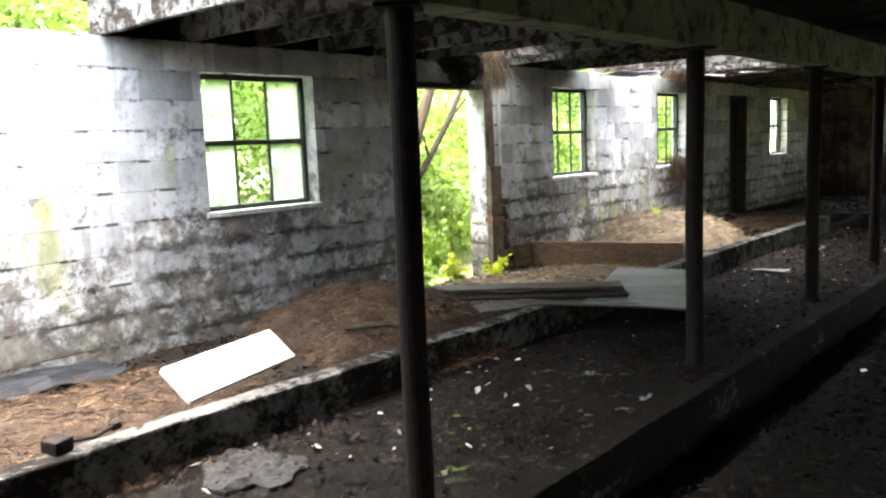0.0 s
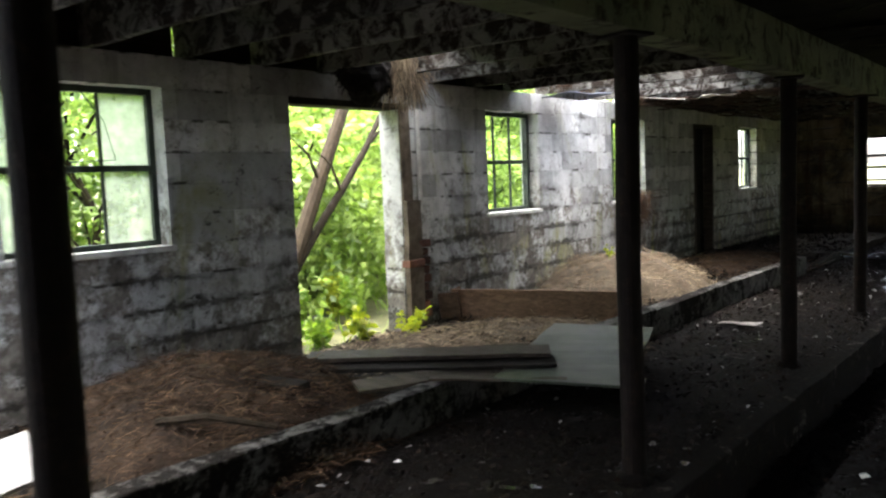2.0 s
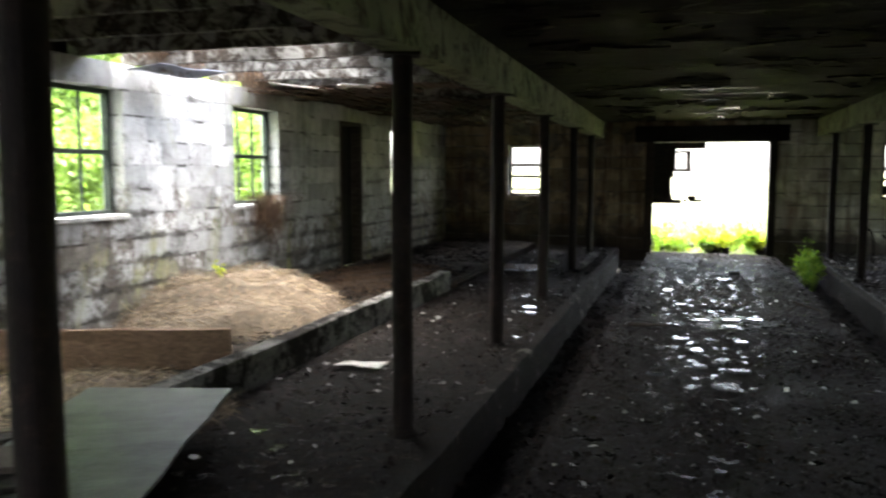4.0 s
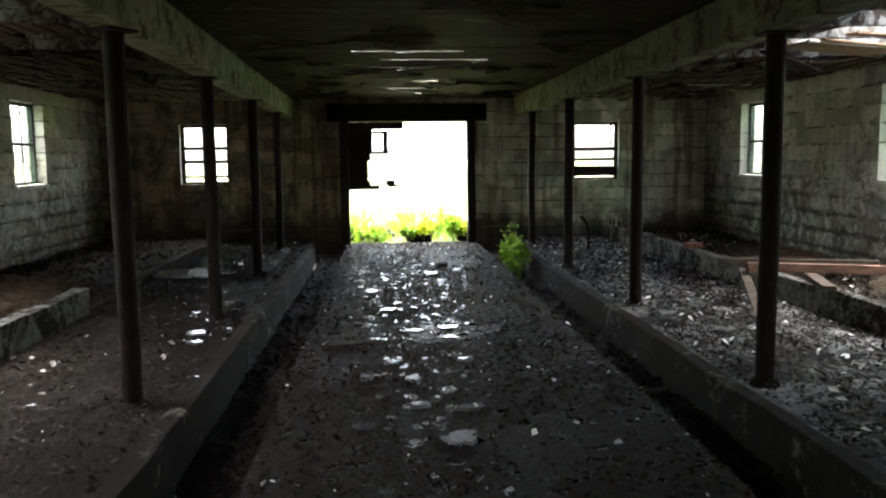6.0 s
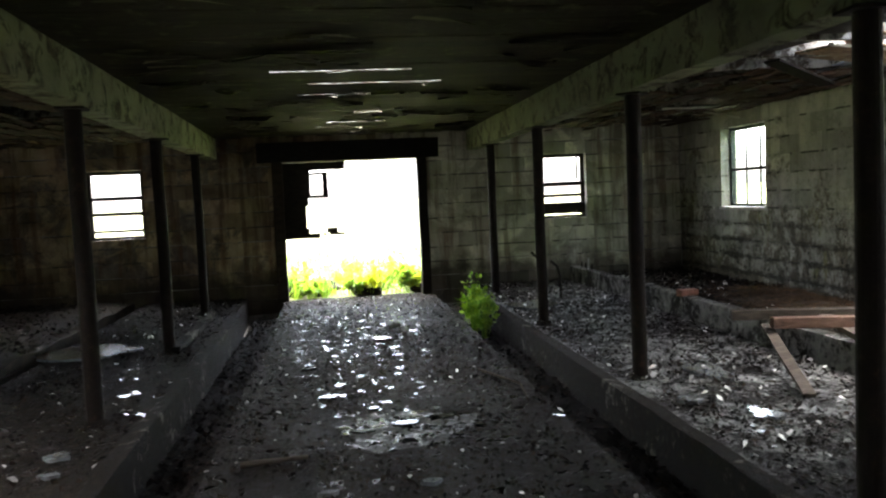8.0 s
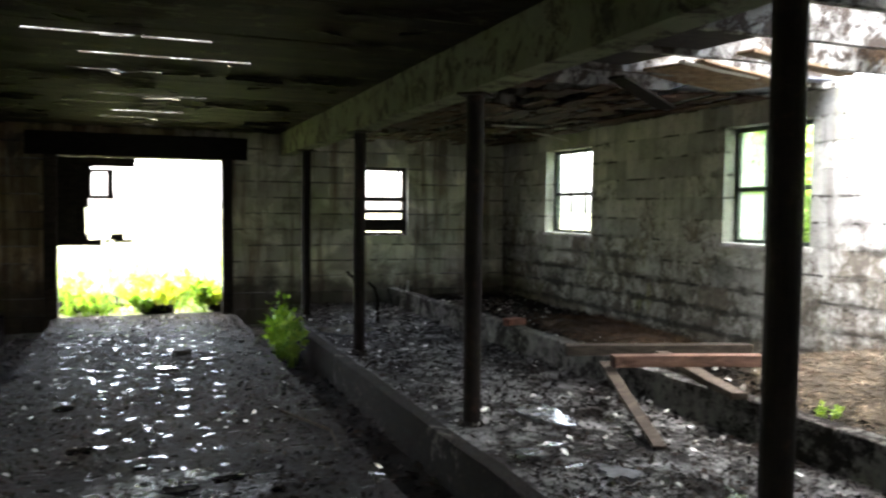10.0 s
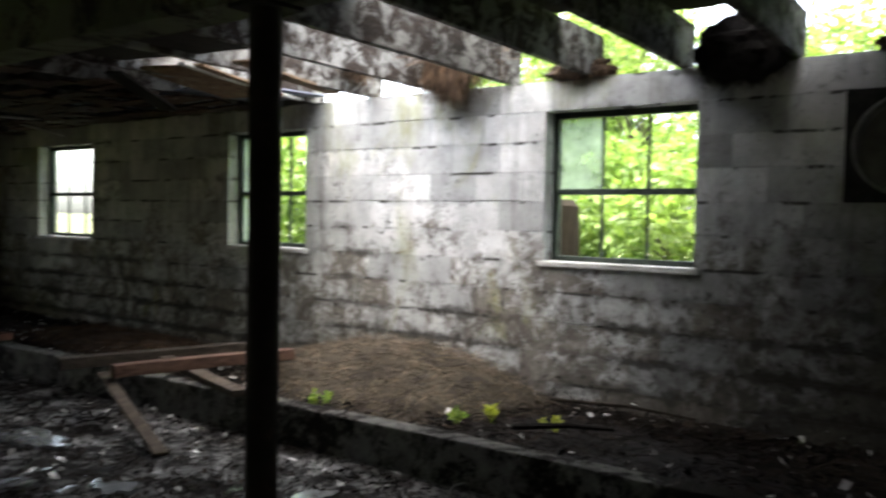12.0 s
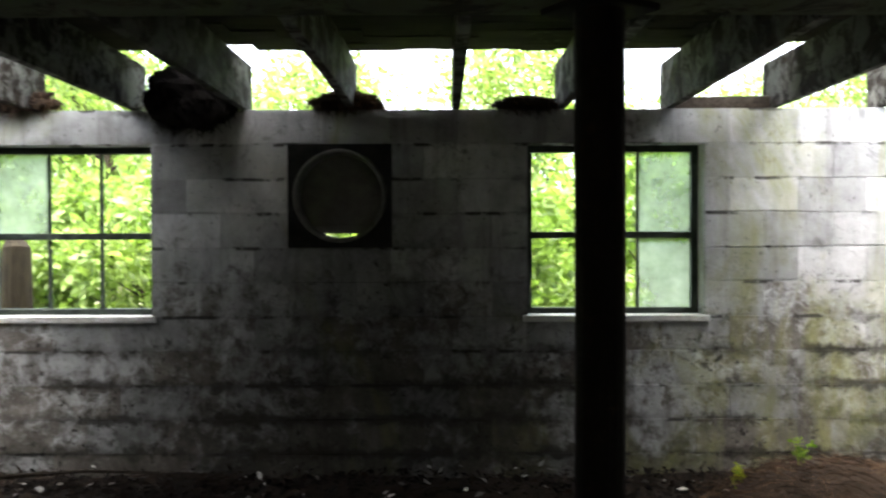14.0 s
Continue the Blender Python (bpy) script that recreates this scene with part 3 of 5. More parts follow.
# ground around the barn, in one sheet with the barn's footprint left free
bm = bmesh.new()
xs = [-900, -60, -20, -10, LEFT - THICK + 0.02, 0, RIGHT + THICK - 0.02, 10, 20, 60, 900]
ys = [-900, -60, -20, BACK - THICK + 0.03, 0, 6, END + THICK - 0.02, 16, 22, 60, 900]
gv = {}
for i, x in enumerate(xs):
    for j, y in enumerate(ys):
        gv[i, j] = bm.verts.new((x, y, -0.02 + (0.1 * noise.noise(Vector((x * 0.2, y * 0.2, 0))) if abs(x) > 8 or y > 14 else 0)))
for i in range(len(xs) - 1):
    for j in range(len(ys) - 1):
        if 4 <= i <= 5 and 3 <= j <= 5:
            continue
        bm.faces.new((gv[i, j], gv[i + 1, j], gv[i + 1, j + 1], gv[i, j + 1]))
tagged(part("ground", bm, M_GROUND), "overgrown ground around the barn", "ground", kind="structure")


# ---- beams, joists, deck ----
def beam(x, label):
    bm = long_box((x - 0.085, Y0, 2.0), (x + 0.085, END - 0.01, TOP - 0.004), 1, 40, 0.006, x)
    if x < 0:
        for v in bm.verts:
            v.co.x += beam_x(v.co.y) - POST_L
    ob = part("ceiling_beam", bm, M_BEAM)
    return tagged(ob, label, "beam", "long beams", "structure")


beam(POST_L, "long whitewashed timber beam stained green")
beam(POST_R, "long whitewashed timber beam stained green")

JOIST_Y = [1.40 + 0.628 * k for k in range(-16, 17)]


def joist_mesh(x0, x1, seed, deep=0.28):
    return mesh_of(long_box((x0, -0.025, 0), (x1, 0.025, deep), 0, 8, 0.007, seed, 0.004), "joist", M_JOIST)


SPANS = [("left", [joist_mesh(LEFT - 0.12, POST_L - 0.1, s) for s in (1, 2)]), ("centre", [joist_mesh(POST_L - 0.16, POST_R + 0.14, s, 0.10) for s in (3, 4)]),
         ("right", [joist_mesh(POST_R - 0.12, RIGHT + 0.13, s) for s in (5, 6)])]
rng = random.Random(5)
for side, meshes in SPANS:
    for k, y in enumerate(JOIST_Y):
        if side == "left" and -7.5 < y < -3.2:
            continue
        ob = new("ceiling_joist", meshes[k % 2])
        off = {"left": 0.0, "centre": 0.055, "right": 0.0}[side]
        ob.matrix_basis = pose(0, y + off, TOP + (0.026 if side == "centre" else 0.002) + rng.uniform(0, 0.003), 0, 0, rng.uniform(-0.3, 0.3))
        tagged(ob, "old ceiling joist with flaking whitewash", "joist", "ceiling joists", "structure")


def open_above(x, y):
    """Where the deck has rotted away."""
    wob = 0.25 * noise.noise(Vector((x * 1.1, y * 1.1, 3.3))) + 0.12 * noise.noise(Vector((x * 5, y * 5, 9)))
    if x > 0:
        if 3.4 <= y < 4.3 and x > 4.45 + wob:
            return True
        if 4.3 <= y < 6.45 and x > 3.3 + wob:
            return True
        if -3.2 + wob < y < -0.6 + wob and x > 3.5 + wob:
            return True
        if -3.4 < y < 6.4 and x > 4.52 + 0.4 * wob:
            return True
    else:
        if -7.5 < y < -3.02 and x < -2.9 + wob:
            return True
        if 3.0 + wob * 0.5 < y < 4.85 + wob * 0.5 and x < -3.05 + wob:
            return True
        if 0.45 < y < 1.05 and x < -3.95 + wob:
            return True
    return False


def deck(name, x0, x1, along_y, material, label, seed):
    """The boards over the joists, in one mesh: with gaps, sags and rotted ends."""
    r = random.Random(seed)
    bm = bmesh.new()
    if along_y:
        x = x0
        while x < x1 - 0.02:
            w = min(r.uniform(0.13, 0.16), x1 - x)
            y = Y0
            while y < END:
                run = r.choice([0.628, 1.256])
                yy = min(END, y + run)
                step = 0.22
                a = y
                while a < yy - 0.01:
                    b2 = min(yy, a + step)
                    if not open_above(x + w / 2, (a + b2) / 2):
                        z = DECK + r.uniform(0, 0.012)
                        box(bm, (x - 0.004, a - 0.001, z), (x + w + 0.003, b2, z + 0.022))
                    a = b2
                y = yy
            x += w
    else:
        low = TOP + 0.001
        slits = [(b + 0.10 + r.uniform(-0.01, 0.03), r.uniform(0.04, 0.065), r.uniform(-0.75, -0.3), r.uniform(0.3, 0.8)) for b in JOIST_Y if b > 6.0 and r.random() < 0.8]
        y = Y0
        while y < END + 0.1:
            w = r.uniform(0.09, 0.17)
            x0 = beam_x(y) + 0.03
            z = low + r.uniform(0, 0.003)
            cut = next((c for c in slits if y < c[0] <= y + w), None)
            if cut:
                box(bm, (x0, y + 0.002, z), (x1, cut[0], z + 0.004))
                for a, b2 in ((x0, cut[2]), (cut[3], x1)):
                    box(bm, (a, cut[0], z), (b2, cut[0] + cut[1], z + 0.004))
                y = cut[0] + cut[1]
                continue
            box(bm, (x0, y, z), (x1, y + w + 0.004, z + 0.004))
            y += w
    ob = part(name, bm, material)
    return tagged(ob, label, "ceiling", kind="structure")


deck("ceiling_left", LEFT - 0.5, -1.52, True, M_DECK, "rotten board ceiling with holes to the sky", 11)
deck("ceiling_centre", POST_L + 0.002, POST_R, False, M_DECKX, "dark board ceiling with slits of daylight", 12)
for x in (POST_L, POST_R):
    bm = boxed((x - 0.012, Y0, TOP + 0.02), (x + 0.012, END, DECK + 0.01), 0.003)
    if x < 0:
        for v in bm.verts:
            v.co.x += beam_x(v.co.y) - POST_L
    tagged(part("ceiling_fascia", bm, M_DECK), "dark board standing on the beam", "board", kind="structure")
deck("ceiling_right", POST_R + 0.002, RIGHT + 0.55, True, M_DECK, "rotten board ceiling, fallen away along the eave", 13)


def lining(x0, x1, y0, y1, seed, label):
    """Thin rotten lining boards nailed under the joists, torn away in patches."""
    r = random.Random(seed)
    bm = bmesh.new()
    x = x0
    while x < x1:
        w = min(r.uniform(0.11, 0.15), x1 - x)
        y = y0
        sag = r.uniform(0, 0.02)
        while y < y1 - 0.02:
            yy = min(y1, y + r.uniform(0.18, 0.5))
            gone = noise.noise(Vector((x * 0.9 + seed, y * 0.9, 0))) + 0.5 * noise.noise(Vector((x * 3, y * 3, seed)))
            if gone < 0.22 and r.random() > 0.06:
                z = TOP - 0.016 - sag - r.choice([0, 0, 0, 0.012, 0.03])
                box(bm, (x + 0.003, y, z), (x + w - r.choice([0.002, 0.004, 0.03]), yy + 0.002, z + 0.012))
            y = yy
        x += w
    return tagged(part("ceiling_lining", worn(bm, 0.012, 3.0, seed), M_LINING), label, "ceiling", kind="structure")


lining(LEFT + 0.05, -1.98, 4.95, END - 0.05, 3, "rotten red-brown lining boards torn under the joists")
lining(POST_R + 0.12, RIGHT - 0.05, 6.9, END - 0.05, 4, "rotten brown lining boards torn under the joists")


# curled flakes and splinters of old paint and wood under the middle ceiling
def ceiling_flakes(count, seed):
    r = random.Random(seed)
    verts, faces = [], []
    for _ in range(count):
        x, y = r.uniform(-1.5, 1.5), r.uniform(-3.5, 11.8)
        if noise.noise(Vector((x * 1.1, y * 1.1, 4.0))) < -0.05:
            continue
        lx, ly, a = r.uniform(0.03, 0.2), r.uniform(0.015, 0.06), r.gauss(0, 0.25)
        u, v = Vector((math.cos(a), math.sin(a), 0)), Vector((-math.sin(a), math.cos(a), 0))
        k = len(verts)
        for e in (-1, 0, 1):
            for g in (-1, 1):
                q = Vector((x, y, TOP - 0.004)) + u * lx * e + v * ly * g * r.uniform(0.5, 1.1)
                q.z -= r.uniform(0, 0.03) if g < 0 else r.uniform(0, 0.006)
                verts.append(tuple(q))
        faces.append((k, k + 2, k + 3, k + 1))
        faces.append((k + 2, k + 4, k + 5, k + 3))
    return tagged(from_lists("ceiling_flakes", verts, faces, M_FLAKE), "curled flakes of paint and splinters under the ceiling", "flakes", kind="stuff")


# unseen boards added over the eave for shade, left out above the daylit wall
def eave_shade(y0, y1, seed):
    r = random.Random(seed)
    bm = bmesh.new()
    y = y0
    while y < y1 - 0.01:
        w = min(r.uniform(0.16, 0.22), y1 - y)
        a, b = 4.28 - r.uniform(0, 0.05), 5.72 + r.uniform(-0.04, 0.03)
        lift = r.uniform(0, 0.012)
        vs = [bm.verts.new(q) for z in (0.0, 0.02) for q in ((a, y, 3.16 + z + lift), (b, y, 2.89 + z + lift), (b, y + w + 0.003, 2.89 + z + lift), (a, y + w + 0.003, 3.16 + z + lift))]
        for f in ((3, 2, 1, 0), (4, 5, 6, 7), (0, 1, 5, 4), (1, 2, 6, 5), (2, 3, 7, 6), (3, 0, 4, 7)):
            bm.faces.new([vs[k] for k in f])
        y += w
    return tagged(part("roof_overhang", bm, M_DECK), "unseen dark boards added above the eave to shade the wall", "roof", kind="structure")


ceiling_flakes(900, 8)
eave_shade(BACK - 0.2, -3.0, 1)
eave_shade(-0.75, 4.15, 2)
eave_shade(6.5, END + 0.3, 3)


# boards that close the eaves between the joists, where they still stand
def eave_open(side, y):
    return (-7.6 < y < -3.1 or 0.5 < y < 1.0 or 2.95 < y < 4.9) if side == "left" else (-3.5 < y < 6.5)


for side, x in (("left", LEFT - 0.10), ("right", RIGHT + 0.07)):
    meshes = [mesh_of(worn(boxed((0, -0.278, 0), (0.03, 0.278, 0.28), 0.004), 0.006, 5, s), "eave_board", M_DECK) for s in (1, 2)]
    for k, (a, b) in enumerate(zip(JOIST_Y, JOIST_Y[1:])):
        if not eave_open(side, (a + b) / 2):
            ob = new("eave_board", meshes[k % 2])
            ob.location = (x, (a + b) / 2, TOP + 0.003)
            tagged(ob, "dark board closing the eave between joists", "board", "eave boards", "structure")
    for y0, y1 in ((BACK - 0.2, JOIST_Y[0] - 0.04), (JOIST_Y[-1] + 0.04, END + THICK)):
        if y1 - y0 > 0.05:
            ob = part("eave_board", boxed((0, 0, 0), (0.03, y1 - y0, 0.28), 0.004), M_DECK)
            ob.location = (x, y0, TOP + 0.003)
            tagged(ob, "dark board closing the eave between joists", "board", "eave boards", "structure")


# ---- block facing of the walls, windows and doors ----
def block_mesh(w, h, material):
    """A block's face: its rim is eased back into the joint."""
    bm = bmesh.new()
    r, q, d = 0.001, 0.0022, 0.005
    back = [bm.verts.new((x, 0.002, z)) for x, z in ((0, 0), (w, 0), (w, h), (0, h))]
    front = [bm.verts.new((x, -d, z)) for x, z in ((r, q), (w - r, q), (w - r, h - q), (r, h - q))]
    bm.faces.new(front)
    for k in range(4):
        bm.faces.new((back[k], back[(k + 1) % 4], front[(k + 1) % 4], front[k]))
    return mesh_of(bm, "block", material)


def cut_rect(rect, openings):
    """What openings leave of a rectangle, as rectangles."""
    rects = [rect]
    for a, b, c, d in openings:
        left = []
        for u0, u1, z0, z1 in rects:
            if b <= u0 or a >= u1 or d <= z0 or c >= z1:
                left.append((u0, u1, z0, z1))
                continue
            if a > u0:
                left.append((u0, a, z0, z1))
            if b < u1:
                left.append((b, u1, z0, z1))
            m0, m1 = max(a, u0), min(b, u1)
            if c > z0:
                left.append((m0, m1, z0, c))
            if d < z1:
                left.append((m0, m1, d, z1))
        rects = left
    return [r for r in rects if r[1] - r[0] > 0.03 and r[3] - r[2] > 0.03]


def facing(wall, u0, u1, openings, frame_of, near, material, seed, top=11):
    """Blocks over a wall's inner face; those inside the near stretch are parts, the others are joined."""
    r = random.Random(seed)
    shared, rest = {}, ([], [])
    count = 0
    for c in range(-1, top):
        z0 = BASE + c * COURSE
        u = u0 - (0.2 if c % 2 else 0.0)
        while u < u1:
            a, b = max(u0, u), min(u1, u + 0.4)
            u += 0.4
            if b - a < 0.04:
                continue
            for p0, p1, q0, q1 in cut_rect((a, b, z0 + r.choice([0.0, 0.0, 0.0, 0.001, 0.007]), z0 + COURSE - r.choice([0.0, 0.0, 0.001, 0.003])), openings):
                out = r.choice([0, 0, 0, 0.001, -0.001, 0.002])
                w, h = round(p1 - p0, 3), round(q1 - q0, 3)
                if near[0] < (p0 + p1) / 2 < near[1] and count < 300:
                    me = shared.get((w, h)) or shared.setdefault((w, h), block_mesh(w, h, material))
                    ob = new("block", me)
                    ob.parent = wall
                    ob.matrix_basis = frame_of(p0, p1, q0, out)
                    count += 1
                else:
                    m = frame_of(p0, p1, q0, out)
                    k = len(rest[0])
                    e, q, d = 0.001, 0.0022, 0.005
                    for x, y, z in ((0, 0.002, 0), (w, 0.002, 0), (w, 0.002, h), (0, 0.002, h), (e, -d, q), (w - e, -d, q), (w - e, -d, h - q), (e, -d, h - q)):
                        rest[0].append(tuple(m @ Vector((x, y, z))))
                    rest[1].append((k + 4, k + 5, k + 6, k + 7))
                    for s in range(4):
                        n = (s + 1) % 4
                        rest[1].append((k + s, k + n, k + 4 + n, k + 4 + s))
    me = bpy.data.meshes.new("far_blocks")
    me.from_pydata(rest[0], [], rest[1])
    me.materials.append(material)
    ob = new("far_blocks", me)
    ob.parent = wall
    tagged(ob, kind="stuff")


def sash_window(name, a, b, z0, z1, place, cols, panes, row=0.5):
    """A steel sash in an opening: frame, bars, sill and each pane. panes: '.' clear, 'd' dirty, ' ' missing, from top left along u."""
    win = thing(name, "", "", kind="structure")
    win.matrix_basis = place
    w, h = b - a, z1 - z0

    t = 0.038
    bm = bmesh.new()
    for lo, hi in (((0, t), (0, h)), ((w - t, w), (0, h))):
        box(bm, (lo[0], -0.03, 0), (lo[1], 0.03, h))
    box(bm, (t, -0.03, 0), (w - t, 0.03, t))
    box(bm, (t, -0.03, h - t), (w - t, 0.03, h))
    frame_part = part("window_frame", bm, M_SASH, win, "dark green steel frame")

    def bar(nm, x0, x1, zz0, zz1, d=0.035):
        return part(nm, boxed((x0, -d / 2, zz0), (x1, d / 2, zz1), 0.004), M_SASH, frame_part)
    zm = h * row
    bar("meeting_rail", t, w - t, zm - 0.02, zm + 0.02, 0.05)
    step = (w - 2 * t) / cols
    for c in range(1, cols):
        for lo, hi in ((t, zm - 0.02), (zm + 0.02, h - t)):
            bar("glazing_bar", t + c * step - 0.009, t + c * step + 0.009, lo, hi, 0.025)
    for k, ch in enumerate(panes):
        c, r_ = k % cols, k // cols
        if ch == " ":
            continue
        lo, hi = ((zm + 0.02, h - t) if r_ == 0 else (t, zm - 0.02))
        x0 = t + c * step + (0.009 if c else 0)
        x1 = t + (c + 1) * step - (0.009 if c < cols - 1 else 0)
        p = part("pane", boxed((x0, -0.002, lo), (x1, 0.002, hi)), M_DIRTY if ch == "d" else M_GLASS, win, "cloudy dirty glass pane" if ch == "d" else "")
        p.visible_shadow = False
    return win


def face_left(p0, p1, q0, out):
    return Matrix(((0, -1, 0, LEFT + out), (1, 0, 0, p0), (0, 0, 1, q0), (0, 0, 0, 1)))


def face_right(p0, p1, q0, out):
    return Matrix(((0, 1, 0, RIGHT - out), (-1, 0, 0, p1), (0, 0, 1, q0), (0, 0, 0, 1)))


def face_end(p0, p1, q0, out):
    return Matrix(((1, 0, 0, p0), (0, 1, 0, END - out), (0, 0, 1, q0), (0, 0, 0, 1)))


RECESS = 0.15
wins = []
for k, ((a, b), panes) in enumerate(zip(WINDOWS_L, ["d.dd.d", "......", " .. .."])):
    m = Matrix(((0, -1, 0, LEFT - RECESS), (1, 0, 0, a), (0, 0, 1, SILL), (0, 0, 0, 1)))
    w = sash_window(f"window_{k + 1}", a, b, SILL, HEAD, m, 3, panes)
    tagged(w, "steel sash window with cloudy and missing panes" if k == 0 else "steel sash window with clear and broken panes", "window")
    wins.append((w, b - a))
a, b = WINDOW_L4
m = Matrix(((0, -1, 0, LEFT - RECESS), (1, 0, 0, a), (0, 0, 1, SILL), (0, 0, 0, 1)))
w = tagged(sash_window("window_4", a, b, SILL, HEAD, m, 3, "......"), "steel sash window in a dim corner", "window")
wins.append((w, b - a))
for k, ((a, b), panes) in enumerate(zip(WINDOWS_R, ["..d..d", "d.... ", "d..d..", "......"])):
    m = Matrix(((0, 1, 0, RIGHT + RECESS), (-1, 0, 0, b), (0, 0, 1, SILL), (0, 0, 0, 1)))
    w = sash_window(f"window_{k + 5}", a, b, SILL, HEAD, m, 3, panes, row=0.47)
    tagged(w, "steel sash window with some cloudy panes", "window")
    wins.append((w, b - a))
for w, wd in wins:
    s = part("window_sill", worn(boxed((-0.03, -0.175, -0.034), (wd + 0.03, 0.03, 0.004), 0.006), 0.004, 8, wd), M_SILL, w, "chipped pale concrete sill")
# a latch arm hanging loose in the first window
arm = tube(bmesh.new(), [(0.55, -0.05, 0.98), (0.68, -0.06, 0.80), (0.74, -0.06, 0.56), (0.45, -0.05, 0.55)], [0.004] * 4, 6)
part("latch_arm", arm, M_SASH, wins[0][0])

# boarded openings in the end wall
for k, (a, b) in enumerate(END_WIN):
    win = tagged(thing(f"window_{k + 9}", "", "", kind="structure", at=Matrix.Translation((a, END + 0.12, END_Z[0]))), "glassless window opening barred with rough boards", "window")
    h, w = END_Z[1] - END_Z[0], b - a
    bm = bmesh.new()
    box(bm, (0, -0.03, 0), (0.05, 0.03, h))
    box(bm, (w - 0.05, -0.03, 0), (w, 0.03, h))
    box(bm, (0.05, -0.03, h - 0.05), (w - 0.05, 0.03, h))
    box(bm, (0.05, -0.03, 0), (w - 0.05, 0.03, 0.04))
    part("window_frame", bm, M_BLACKWOOD, win)
    levels = ((0.10, 0.035), (0.32, 0.05), (0.53, 0.05)) if k == 0 else ((0.06, 0.16), (0.30, 0.05), (0.46, 0.06))
    for z, t in levels:
        part("board", worn(boxed((0.0, -0.06, z), (w, -0.035, z + t), 0.004), 0.006, 4, z + k), M_BLACKWOOD, win)
    if k == 1:
        part("broken_slat", worn(boxed((w - 0.13, -0.058, 0.55), (w - 0.10, -0.036, h), 0.003), 0.01, 6, 2), M_BLACKWOOD, win)

# plain dark door in the left wall, shut behind its frame
door = tagged(thing("door_2", "", "", kind="structure", at=Matrix.Translation((LEFT - 0.14, DOOR_L2[0], 0.12))), "shut dark wooden door in the block wall", "door")
w, h = DOOR_L2[1] - DOOR_L2[0], HEAD - 0.12
for k in range(5):
    part("door_board", worn(boxed((-0.02, 0.05 + k * (w - 0.1) / 5, 0.0), (0.02, 0.05 + (k + 1) * (w - 0.1) / 5 - 0.006, h - 0.05), 0.004), 0.004, 3, k), M_BLACKWOOD, door)
bm = bmesh.new()
box(bm, (-0.05, 0, 0), (0.16, 0.045, h))
box(bm, (-0.05, w - 0.045, 0), (0.16, w, h))
box(bm, (-0.05, 0.045, h - 0.045), (0.16, w - 0.045, h))
part("door_frame", bm, M_PLANK, door)

# door opening in the left wall: a patched jamb of brick and mortar
jamb = tagged(thing("jamb_pillar", "crumbling door jamb of plastered brick", "jamb", at=Matrix.Translation((LEFT, DOOR_L[1], 0.05))), kind="structure")
part("plaster", worn(long_box((-0.23, 0.012, 0.0), (0.055, 0.20, 1.20), 2, 14, 0.012, 4, 0.012), 0.01, 7, 1), M_JAMB, jamb)
part("upper_jamb", worn(long_box((-0.225, 0.004, 1.2), (0.02, 0.13, 2.03), 2, 8, 0.006, 8, 0.008), 0.004, 7, 2), M_JAMB, jamb)
bk = mesh_of(worn(boxed((0, 0, 0), (0.1, 0.2, 0.065), 0.008), 0.005, 20, 3), "brick", M_BRICK)
for k in range(9):
    ob = new("brick", bk)
    ob.parent = jamb
    ob.matrix_basis = pose(-0.055 + 0.006 * (k % 3), 0.10 - 0.03 * (k % 2), 0.16 + 0.078 * k)
ob = new("brick", bk)
ob.parent = jamb
ob.matrix_basis = pose(-0.025, -0.005, 0.62)
lint = part("lintel", worn(boxed((-0.21, 0.0, 0.0), (0.006, DOOR_L[1] - DOOR_L[0], 0.05), 0.006), 0.006, 4, 6), M_BLACKWOOD)
lint.location = (LEFT, DOOR_L[0], HEAD - 0.05)
tagged(lint, "sagging dark wooden lintel over the doorway", "lintel", kind="structure")
strip = part("trim", worn(boxed((0, 0, 0), (0.02, 0.035, 0.9), 0.004), 0.004, 4, 3), M_SILL)
strip.location = (LEFT + 0.022, DOOR_L[1] + 0.20, 1.14)
tagged(strip, "pale wooden trim strip beside the doorway", "trim", kind="structure")

# end doorway: posts, lintel and the torn remains of a sliding door
for x, wd, lab in ((END_DOOR[0] - 0.06, 0.14, "weathered post at the end doorway"), (END_DOOR[1] - 0.06, 0.13, "dark post at the end doorway")):
    ob = part("door_post", long_box((x, END - 0.05, 0.0), (x + wd, END + 0.10, 1.93), 2, 12, 0.01, x), M_PLANK if x < 0 else M_BLACKWOOD)
    tagged(ob, lab, "post", kind="structure")
ob = part("door_header", long_box((-1.3, END - 0.06, 1.93), (1.2, END + 0.10, 2.20), 0, 10, 0.008, 9), M_BLACKWOOD)
tagged(ob, "dark header beam over the end doorway", "beam", kind="structure")


